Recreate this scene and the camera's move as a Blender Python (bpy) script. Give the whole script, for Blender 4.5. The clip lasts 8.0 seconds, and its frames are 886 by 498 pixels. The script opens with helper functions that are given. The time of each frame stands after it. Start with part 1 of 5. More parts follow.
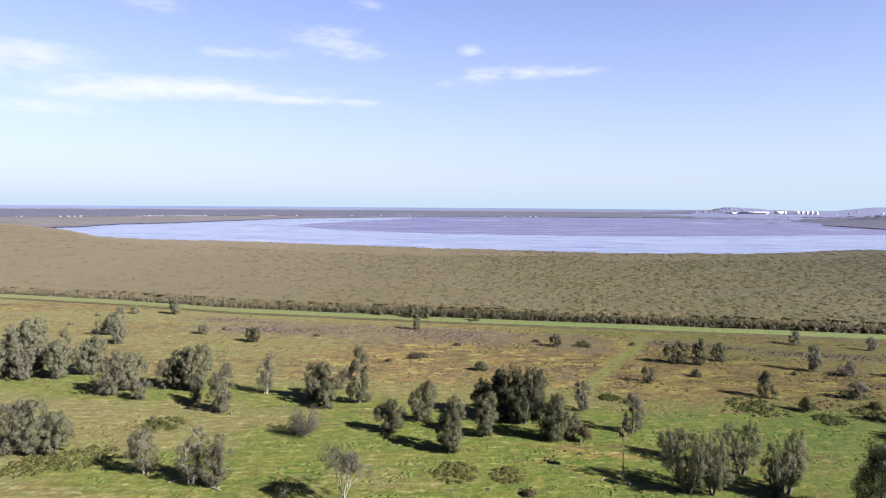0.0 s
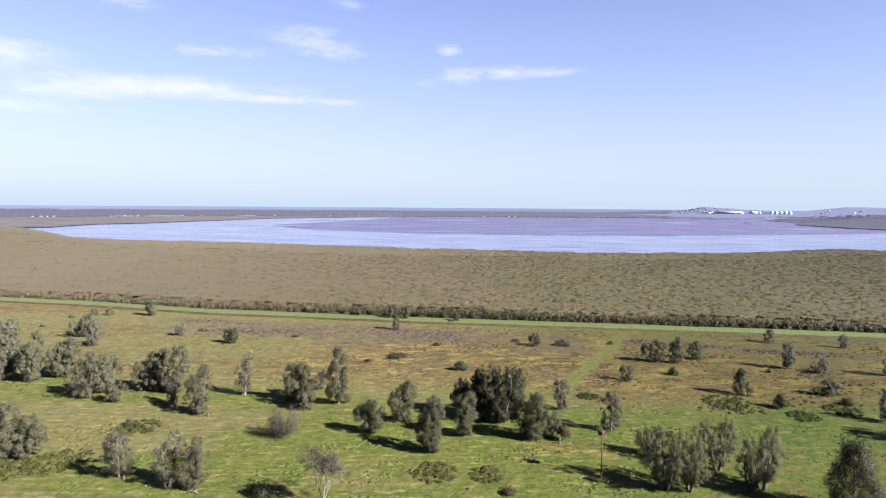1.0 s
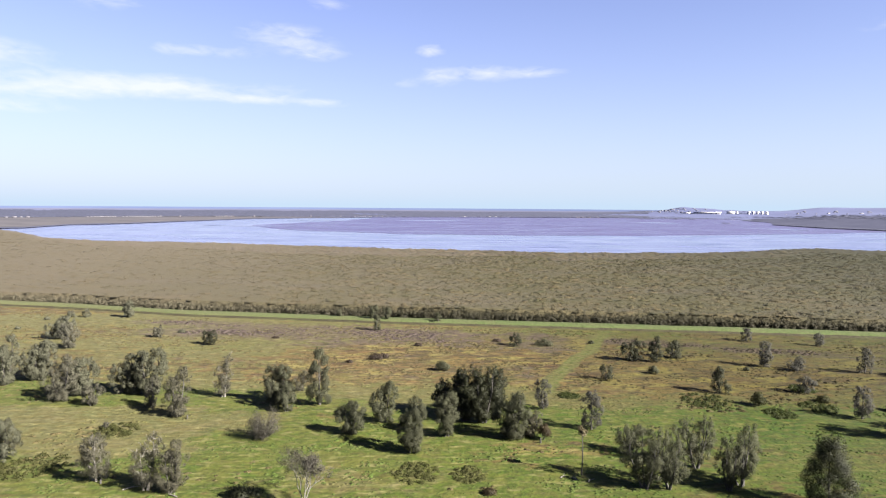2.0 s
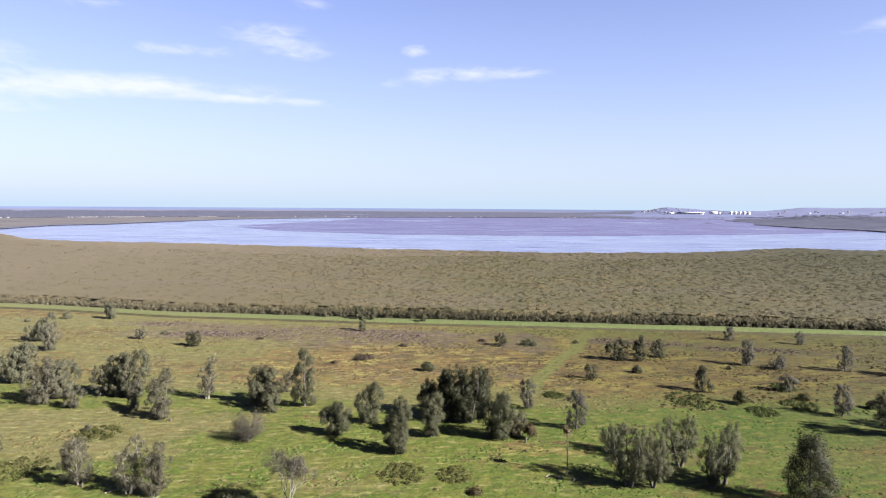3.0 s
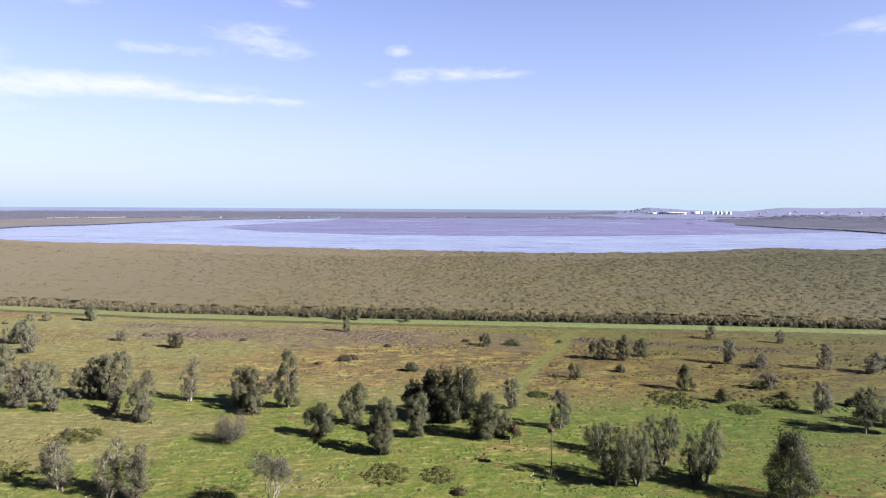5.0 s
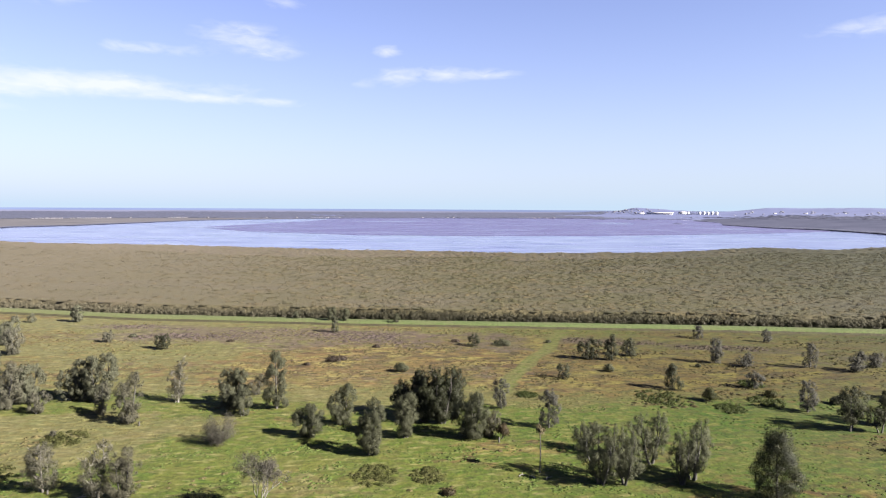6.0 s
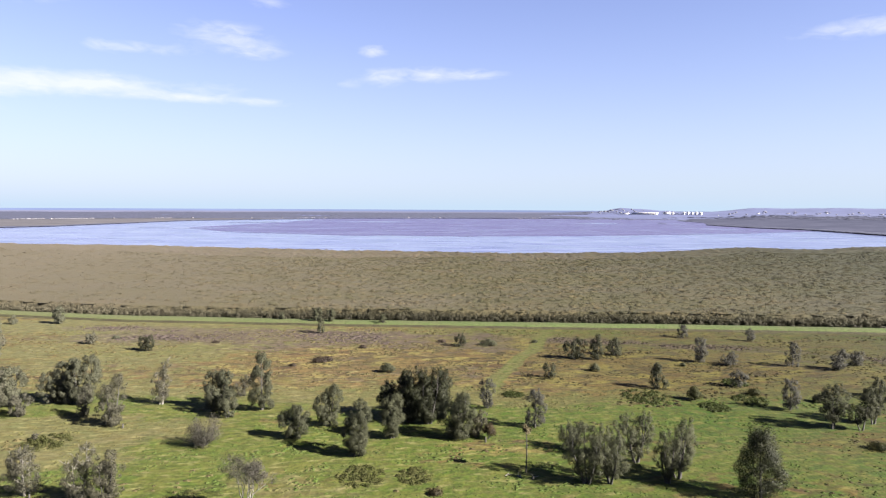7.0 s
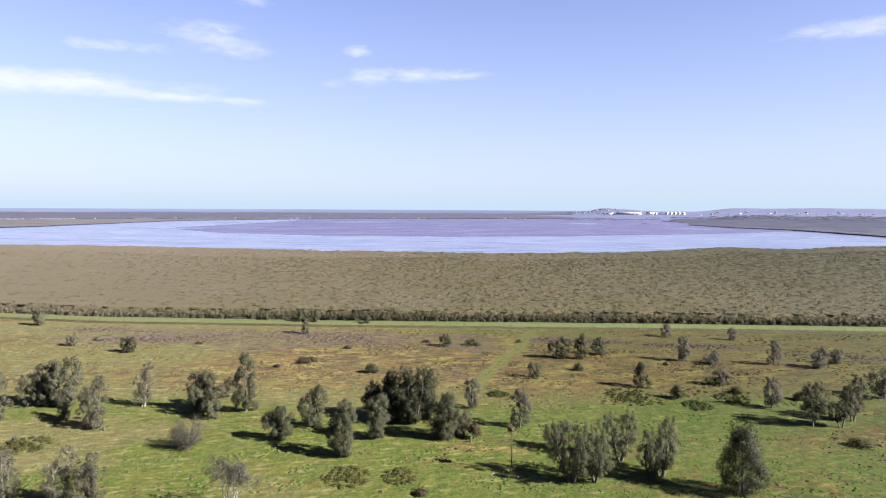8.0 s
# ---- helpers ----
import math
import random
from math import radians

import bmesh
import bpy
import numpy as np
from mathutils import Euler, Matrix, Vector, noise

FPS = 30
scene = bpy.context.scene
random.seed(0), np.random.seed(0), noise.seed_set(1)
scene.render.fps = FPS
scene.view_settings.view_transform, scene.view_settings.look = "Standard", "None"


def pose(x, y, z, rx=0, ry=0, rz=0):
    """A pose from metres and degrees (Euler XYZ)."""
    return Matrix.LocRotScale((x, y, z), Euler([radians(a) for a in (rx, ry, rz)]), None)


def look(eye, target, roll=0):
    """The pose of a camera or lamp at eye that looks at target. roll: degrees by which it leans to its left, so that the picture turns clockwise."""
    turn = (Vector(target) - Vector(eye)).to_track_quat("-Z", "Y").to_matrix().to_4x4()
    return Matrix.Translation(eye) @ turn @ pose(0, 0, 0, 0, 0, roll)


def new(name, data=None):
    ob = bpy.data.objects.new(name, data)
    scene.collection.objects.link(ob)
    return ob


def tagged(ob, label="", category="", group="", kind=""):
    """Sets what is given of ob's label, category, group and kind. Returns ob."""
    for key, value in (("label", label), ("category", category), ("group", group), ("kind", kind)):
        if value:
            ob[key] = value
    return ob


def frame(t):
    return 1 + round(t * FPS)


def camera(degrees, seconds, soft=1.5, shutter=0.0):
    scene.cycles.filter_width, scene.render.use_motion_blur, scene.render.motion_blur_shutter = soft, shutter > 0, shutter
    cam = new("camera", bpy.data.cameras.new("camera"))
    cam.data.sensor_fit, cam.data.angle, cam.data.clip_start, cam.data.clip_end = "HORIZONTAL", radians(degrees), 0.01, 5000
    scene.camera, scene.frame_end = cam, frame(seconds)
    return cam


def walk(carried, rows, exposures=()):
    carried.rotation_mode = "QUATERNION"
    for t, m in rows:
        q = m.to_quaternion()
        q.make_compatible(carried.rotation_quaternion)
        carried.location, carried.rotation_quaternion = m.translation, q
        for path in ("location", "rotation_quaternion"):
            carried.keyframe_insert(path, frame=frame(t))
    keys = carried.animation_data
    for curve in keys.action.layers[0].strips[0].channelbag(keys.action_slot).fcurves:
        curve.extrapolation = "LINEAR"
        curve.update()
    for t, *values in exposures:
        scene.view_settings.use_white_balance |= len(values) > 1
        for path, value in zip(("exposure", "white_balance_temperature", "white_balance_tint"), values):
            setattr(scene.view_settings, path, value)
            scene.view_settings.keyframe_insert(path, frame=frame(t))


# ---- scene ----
# A drone hovers 60 m above wet pasture and turns slowly to its right.
EYE = 60.0
cam = camera(65.84, 8.0, soft=1.2)
ROWS = [
    (0.0, 0.0, -3.70, -0.432),
    (0.5, -0.87, -3.695, -0.432),
    (1.0, -1.734, -3.69, -0.43),
    (1.5, -2.541, -3.67, -0.423),
    (3.0, -4.56, -3.62, -0.40),
    (3.5, -4.91, -3.607, -0.385),
    (4.0, -5.215, -3.597, -0.383),
    (4.5, -5.506, -3.595, -0.38),
    (6.0, -6.842, -3.555, -0.35),
    (6.5, -7.358, -3.543, -0.343),
    (7.0, -7.997, -3.525, -0.335),
    (7.5, -8.609, -3.512, -0.33),
    (8.0, -9.265, -3.505, -0.33),
]
EXPOSURE = 3.45
walk(cam, [(t, pose(0, 0, EYE, 90 + pitch, roll, yaw)) for t, yaw, pitch, roll in ROWS],
     exposures=[(0.0, EXPOSURE, 6500, 10), (8.0, EXPOSURE, 6500, 10)])

# ---- sky and sun ----
SUN_AZ, SUN_EL = 123.0, 31.0      # degrees clockwise from +y, degrees above the horizon
world = bpy.data.worlds.new("sky")
scene.world = world
world.use_nodes = True
wn = world.node_tree
wn.nodes.clear()


def wnode(kind):
    return wn.nodes.new(kind)


def wmath(op, a, b=None, clamp=False):
    n = wn.nodes.new("ShaderNodeMath")
    n.operation, n.use_clamp = op, clamp
    for i, v in enumerate((a, b)):
        if v is None:
            continue
        if isinstance(v, (int, float)):
            n.inputs[i].default_value = v
        else:
            wn.links.new(v, n.inputs[i])
    return n.outputs[0]


sky = wnode("ShaderNodeTexSky")
sky.sky_type, sky.sun_disc = "NISHITA", False
sky.sun_elevation, sky.sun_rotation = radians(SUN_EL), radians(SUN_AZ)
sky.altitude, sky.air_density, sky.dust_density, sky.ozone_density = 0.0, 1.0, 0.2, 3.0
geo = wnode("ShaderNodeTexCoord")
sep = wnode("ShaderNodeSeparateXYZ")
wn.links.new(geo.outputs["Generated"], sep.inputs[0])
az = wmath("MULTIPLY", wmath("ARCTAN2", sep.outputs[0], sep.outputs[1]), 57.29578)
el = wmath("MULTIPLY", wmath("ARCSINE", sep.outputs[2]), 57.29578)
flat = wnode("ShaderNodeCombineXYZ")
wn.links.new(wmath("MULTIPLY", az, 0.13), flat.inputs[0])
wn.links.new(wmath("MULTIPLY", el, 0.42), flat.inputs[1])
wisp = wnode("ShaderNodeTexNoise")
wisp.inputs["Scale"].default_value, wisp.inputs["Detail"].default_value = 4.2, 7.0
wisp.inputs["Roughness"].default_value, wisp.inputs["Distortion"].default_value = 0.56, 0.5
wn.links.new(flat.outputs[0], wisp.inputs["Vector"])
# Thin high clouds: azimuth, elevation, half width, half height, density.
CLOUDS = [
    (-30.8, 10.4, 3.6, 0.75, 0.95), (-36.0, 9.6, 4.0, 1.0, 0.9), (-23.0, 8.7, 4.4, 0.70, 1.25), (-18.0, 8.95, 2.6, 0.60, 1.05), (-12.6, 8.35, 3.2, 0.36, 1.0),
    (-7.0, 8.2, 2.2, 0.26, 0.85), (-10.5, 9.2, 2.4, 0.40, 0.45), (-30.5, 6.8, 4.6, 0.42, 0.75), (-27.5, 8.0, 3.0, 0.5, 0.8),
    (-9.6, 13.2, 2.9, 0.85, 0.72), (-6.9, 12.1, 2.0, 0.5, 0.72), (-17.6, 11.7, 1.5, 0.42, 0.72), (-14.0, 11.7, 2.4, 0.4, 0.42),
    (2.25, 12.5, 0.9, 0.38, 1.0), (2.9, 10.5, 1.3, 0.62, 0.85), (6.9, 10.75, 2.1, 0.48, 1.0), (11.0, 10.8, 2.0, 0.34, 0.72),
    (-22.7, 14.9, 2.2, 0.8, 0.6), (39.8, 12.6, 3.8, 0.55, 0.85), (-6.0, 15.9, 1.6, 0.6, 0.5), (0.2, 9.9, 1.2, 0.4, 0.35),
    (47.0, 12.9, 4.0, 0.6, 0.8),
]
cover = None
for caz, cel, wa, we, dens in CLOUDS:
    da = wmath("DIVIDE", wmath("SUBTRACT", az, caz), wa)
    de = wmath("DIVIDE", wmath("SUBTRACT", el, cel), we)
    d2 = wmath("ADD", wmath("MULTIPLY", da, da), wmath("MULTIPLY", de, de))
    g = wmath("MULTIPLY", wmath("POWER", 2.71828, wmath("MULTIPLY", d2, -0.8)), dens)
    cover = g if cover is None else wmath("ADD", cover, g)
grain = wmath("MULTIPLY", wmath("SUBTRACT", wisp.outputs[0], 0.5), 2.0)
veil = wmath("MULTIPLY", wmath("SUBTRACT", wmath("ADD", cover, wmath("MULTIPLY", grain, wmath("MINIMUM", wmath("MULTIPLY", cover, 1.7), 0.95))), 0.16), 0.8, True)
# Sea haze pales the low sky to a milky blue.
blue = wnode("ShaderNodeMix")
blue.data_type, blue.blend_type = "RGBA", "MULTIPLY"
blue.inputs[0].default_value = 1.0
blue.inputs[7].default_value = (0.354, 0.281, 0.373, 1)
wn.links.new(sky.outputs[0], blue.inputs[6])
hazy = wnode("ShaderNodeMix")
hazy.data_type = "RGBA"
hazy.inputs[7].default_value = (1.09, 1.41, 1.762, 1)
low = wmath("POWER", 2.71828, wmath("MULTIPLY", wmath("MAXIMUM", el, 0.0), -0.105))
wn.links.new(wmath("MULTIPLY", low, 0.97), hazy.inputs[0])
wn.links.new(blue.outputs[2], hazy.inputs[6])
cloudy = wnode("ShaderNodeMix")
cloudy.data_type = "RGBA"
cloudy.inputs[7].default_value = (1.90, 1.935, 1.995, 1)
wn.links.new(wmath("MULTIPLY", veil, 0.72), cloudy.inputs[0])
wn.links.new(hazy.outputs[2], cloudy.inputs[6])
back = wnode("ShaderNodeBackground")
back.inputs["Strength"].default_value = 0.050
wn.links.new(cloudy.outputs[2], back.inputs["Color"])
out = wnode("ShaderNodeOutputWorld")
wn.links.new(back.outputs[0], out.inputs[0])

sun = new("sun", bpy.data.lights.new("sun", "SUN"))
sun.data.energy, sun.data.angle, sun.data.color = 5.0, radians(0.6), (1.0, 0.93, 0.82)
sun_dir = Vector((math.sin(radians(SUN_AZ)) * math.cos(radians(SUN_EL)), math.cos(radians(SUN_AZ)) * math.cos(radians(SUN_EL)), math.sin(radians(SUN_EL))))
sun.matrix_world = look(sun_dir * 100, (0, 0, 0))


# ---- small tools ----
rng = np.random.default_rng(7)


def fbm(x, y, scale, octaves=4, seed=0):
    """Soft value noise in 0..1 over arrays of places."""
    total, amp, norm = 0.0, 1.0, 0.0
    for o in range(octaves):
        u, v = x / scale + 17.3 * seed + 5.1 * o, y / scale - 9.7 * seed + 3.7 * o
        i, j = np.floor(u).astype(np.int64), np.floor(v).astype(np.int64)
        a, b = u - i, v - j
        a, b = a * a * (3 - 2 * a), b * b * (3 - 2 * b)

        def rnd(p, q):
            h = (p * 374761393 + q * 668265263 + (seed * 31 + o) * 1442695041) & 0x7FFFFFFF
            h = ((h ^ (h >> 13)) * 1274126177) & 0x7FFFFFFF
            return ((h ^ (h >> 16)) & 0xFFFF) / 65535.0

        n = (rnd(i, j) * (1 - a) + rnd(i + 1, j) * a) * (1 - b) + (rnd(i, j + 1) * (1 - a) + rnd(i + 1, j + 1) * a) * b
        total, norm = total + amp * n, norm + amp
        amp, scale = amp * 0.5, scale * 0.5
    return total / norm


def ramp(v, lo, hi):
    t = np.clip((v - lo) / (hi - lo), 0, 1)
    return t * t * (3 - 2 * t)


def mesh_of(name, verts, faces, material=None, smooth=False, normals=None):
    """A mesh from arrays; every face has the same number of corners. normals: how the leaves of a crown face, all together."""
    verts, faces = np.asarray(verts, float), np.asarray(faces, int)
    me = bpy.data.meshes.new(name)
    n = faces.shape[1]
    me.vertices.add(len(verts))
    me.vertices.foreach_set("co", verts.ravel())
    me.loops.add(faces.size)
    me.loops.foreach_set("vertex_index", faces.ravel())
    me.polygons.add(len(faces))
    me.polygons.foreach_set("loop_start", np.arange(len(faces)) * n)
    if smooth or normals is not None:
        me.polygons.foreach_set("use_smooth", np.ones(len(faces), bool))
    me.update(calc_edges=True)
    if normals is not None:
        me.normals_split_custom_set_from_vertices(normals)
    if material:
        me.materials.append(material)
    return me


def part(name, me, parent, label=""):
    ob = new(name, me)
    ob.parent = parent
    return tagged(ob, label)


def thing(name, x, y, z, label, category, group=""):
    ob = new(name)
    ob.empty_display_size = 0.5
    ob.location = (x, y, z)
    return tagged(ob, label, category, group)


def tube(path, radii, sides=6):
    """A tapered round limb along a path, as vertices and triangles."""
    path, radii = np.asarray(path, float), np.asarray(radii, float)
    vs = []
    for k in range(len(path)):
        d = path[min(k + 1, len(path) - 1)] - path[max(k - 1, 0)]
        d = d / (np.linalg.norm(d) + 1e-9)
        a = np.cross(d, (0.31, 0.95, 0.05))
        a /= np.linalg.norm(a) + 1e-9
        b = np.cross(d, a)
        for s in range(sides):
            q = 2 * math.pi * s / sides
            vs.append(path[k] + radii[k] * (math.cos(q) * a + math.sin(q) * b))
    fs = []
    for k in range(len(path) - 1):
        for s in range(sides):
            i, j = k * sides + s, k * sides + (s + 1) % sides
            fs += [(i, j, j + sides), (i, j + sides, i + sides)]
    return np.array(vs), np.array(fs)


def joined(pieces):
    """Several meshes' arrays as one: vertices, faces and, where the pieces have them, normals."""
    vs, fs, n = [], [], 0
    for v, f, *_ in pieces:
        vs.append(v)
        fs.append(f + n)
        n += len(v)
    both = np.concatenate(vs), np.concatenate(fs)
    return (*both, np.concatenate([p[2] for p in pieces])) if len(pieces[0]) > 2 else both


def unit(v):
    return v / (np.linalg.norm(v, axis=-1, keepdims=True) + 1e-9)


# ---- materials ----
def material(name):
    m = bpy.data.materials.new(name)
    m.use_nodes = True
    return m, m.node_tree, m.node_tree.nodes["Principled BSDF"]


def put(nt, socket, v):
    if isinstance(v, (int, float)):
        socket.default_value = v
    elif isinstance(v, tuple):
        socket.default_value = (*v, 1) if len(v) == 3 else v
    else:
        nt.links.new(v, socket)


def mix(nt, fac, a, b, kind="MIX"):
    n = nt.nodes.new("ShaderNodeMix")
    n.data_type, n.blend_type = "RGBA", kind
    put(nt, n.inputs[0], fac)
    put(nt, n.inputs[6], a)
    put(nt, n.inputs[7], b)
    return n.outputs[2]


def nmath(nt, op, a, b=0.0, clamp=False):
    n = nt.nodes.new("ShaderNodeMath")
    n.operation, n.use_clamp = op, clamp
    put(nt, n.inputs[0], a)
    put(nt, n.inputs[1], b)
    return n.outputs[0]


def coords(nt, stretch=(1, 1, 1), space="world"):
    if space == "world":
        src = nt.nodes.new("ShaderNodeNewGeometry").outputs["Position"]
    else:
        src = nt.nodes.new("ShaderNodeTexCoord").outputs["Object"]
    m = nt.nodes.new("ShaderNodeMapping")
    m.inputs["Scale"].default_value = stretch
    nt.links.new(src, m.inputs[0])
    return m.outputs[0]


def noisy(nt, vec, scale, detail=4.0, rough=0.55, lo=0.35, hi=0.65):
    n = nt.nodes.new("ShaderNodeTexNoise")
    n.inputs["Scale"].default_value, n.inputs["Detail"].default_value, n.inputs["Roughness"].default_value = scale, detail, rough
    nt.links.new(vec, n.inputs["Vector"])
    r = nt.nodes.new("ShaderNodeMapRange")
    r.inputs[1].default_value, r.inputs[2].default_value = lo, hi
    nt.links.new(n.outputs[0], r.inputs[0])
    return r.outputs[0]


def eastward(nt, lo, hi):
    """0 to 1 from one easting to another, to grade colours across the flats."""
    sx = nt.nodes.new("ShaderNodeSeparateXYZ")
    nt.links.new(nt.nodes.new("ShaderNodeNewGeometry").outputs["Position"], sx.inputs[0])
    r = nt.nodes.new("ShaderNodeMapRange")
    r.inputs[1].default_value, r.inputs[2].default_value = lo, hi
    nt.links.new(sx.outputs[0], r.inputs[0])
    return r.outputs[0]


def bumped(nt, bsdf, height, strength, distance):
    b = nt.nodes.new("ShaderNodeBump")
    b.inputs["Strength"].default_value, b.inputs["Distance"].default_value = strength, distance
    nt.links.new(height, b.inputs["Height"])
    nt.links.new(b.outputs[0], bsdf.inputs["Normal"])


def leaf_material(name, dark, light, other, fill=0.45, west=None):
    """Foliage whose sprays vary from one to the next, and from tree to tree."""
    m, nt, b = material(name)
    isl = nt.nodes.new("ShaderNodeNewGeometry").outputs["Random Per Island"]
    tree = nt.nodes.new("ShaderNodeObjectInfo").outputs["Random"]
    c = mix(nt, nmath(nt, "ADD", nmath(nt, "MULTIPLY", isl, 0.12), nmath(nt, "MULTIPLY", noisy(nt, coords(nt), 0.5, 3), 0.88)), dark, light)
    c = mix(nt, nmath(nt, "MULTIPLY", noisy(nt, coords(nt, (1, 1, 0.6)), 0.28, 3), 0.5), c, other)
    c = mix(nt, nmath(nt, "MULTIPLY", tree, 0.45), c, other)
    # Haze over the western trees is put into the leaves as paling.
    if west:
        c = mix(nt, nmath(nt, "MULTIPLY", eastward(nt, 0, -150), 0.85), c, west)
    put(nt, b.inputs["Base Color"], c)
    b.inputs["Roughness"].default_value = 0.62
    b.inputs["Specular IOR Level"].default_value = 0.1
    t = nt.nodes.new("ShaderNodeBsdfTranslucent")
    put(nt, t.inputs[0], c)
    mx = nt.nodes.new("ShaderNodeMixShader")
    mx.inputs[0].default_value = fill
    nt.links.new(b.outputs[0], mx.inputs[1])
    nt.links.new(t.outputs[0], mx.inputs[2])
    nt.links.new(mx.outputs[0], nt.nodes["Material Output"].inputs[0])
    return m


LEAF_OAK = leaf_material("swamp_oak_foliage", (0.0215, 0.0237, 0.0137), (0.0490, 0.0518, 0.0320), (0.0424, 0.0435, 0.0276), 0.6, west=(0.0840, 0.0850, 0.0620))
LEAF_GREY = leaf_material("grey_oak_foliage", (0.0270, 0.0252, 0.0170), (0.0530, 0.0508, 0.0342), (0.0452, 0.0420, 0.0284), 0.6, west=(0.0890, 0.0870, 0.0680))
# Silver-grey leaves, paled further to stand for haze over the field.
LEAF_SILVER = leaf_material("silver_foliage", (0.0250, 0.0248, 0.0218), (0.0445, 0.0440, 0.0388), (0.0372, 0.0365, 0.0320), 0.62)
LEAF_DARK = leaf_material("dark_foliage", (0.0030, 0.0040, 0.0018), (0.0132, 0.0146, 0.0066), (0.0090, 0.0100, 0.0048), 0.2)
LEAF_MID = leaf_material("olive_foliage", (0.0155, 0.0172, 0.0104), (0.0320, 0.0340, 0.0212), (0.0264, 0.0274, 0.0178), 0.6)
LEAF_GREEN = leaf_material("shrub_foliage", (0.0093, 0.0128, 0.0043), (0.0256, 0.0299, 0.0109), (0.0221, 0.0206, 0.0093))
LEAF_RUSH = leaf_material("rush_foliage", (0.0100, 0.0150, 0.0038), (0.0235, 0.0300, 0.0084), (0.0195, 0.0230, 0.0074))
# Paler copy of the rush foliage, for the western patches.
LEAF_RUSH_PALE = leaf_material("pale_rush_foliage", (0.0350, 0.0400, 0.0140), (0.0660, 0.0690, 0.0260), (0.0580, 0.0580, 0.0240), 0.65)
LEAF_BROWN = leaf_material("brown_foliage", (0.0139, 0.0105, 0.0054), (0.0353, 0.0256, 0.0139), (0.0229, 0.0194, 0.0109))
LEAF_HEATH = leaf_material("heath_foliage", (0.0159, 0.0116, 0.0089), (0.0388, 0.0291, 0.0236), (0.0264, 0.0209, 0.0167))
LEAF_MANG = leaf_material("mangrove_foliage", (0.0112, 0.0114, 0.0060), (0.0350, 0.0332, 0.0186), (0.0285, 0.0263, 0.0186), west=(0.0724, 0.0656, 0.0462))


def bark_material(name, dark, light):
    m, nt, b = material(name)
    v = coords(nt, (6, 6, 1.2), "object")
    c = mix(nt, noisy(nt, v, 1.0, 5), dark, light)
    c = mix(nt, nmath(nt, "MULTIPLY", noisy(nt, coords(nt, (1, 1, 0.4), "object"), 0.8, 2), 0.5), c, dark)
    put(nt, b.inputs["Base Color"], c)
    b.inputs["Roughness"].default_value = 0.85
    bumped(nt, b, noisy(nt, v, 2.0, 4), 0.6, 0.03)
    return m


BARK_GREY = bark_material("grey_bark", (0.0070, 0.0057, 0.0049), (0.0177, 0.0157, 0.0138))
BARK_PALE = bark_material("pale_bark", (0.0362, 0.0322, 0.0275), (0.0788, 0.0741, 0.0668))


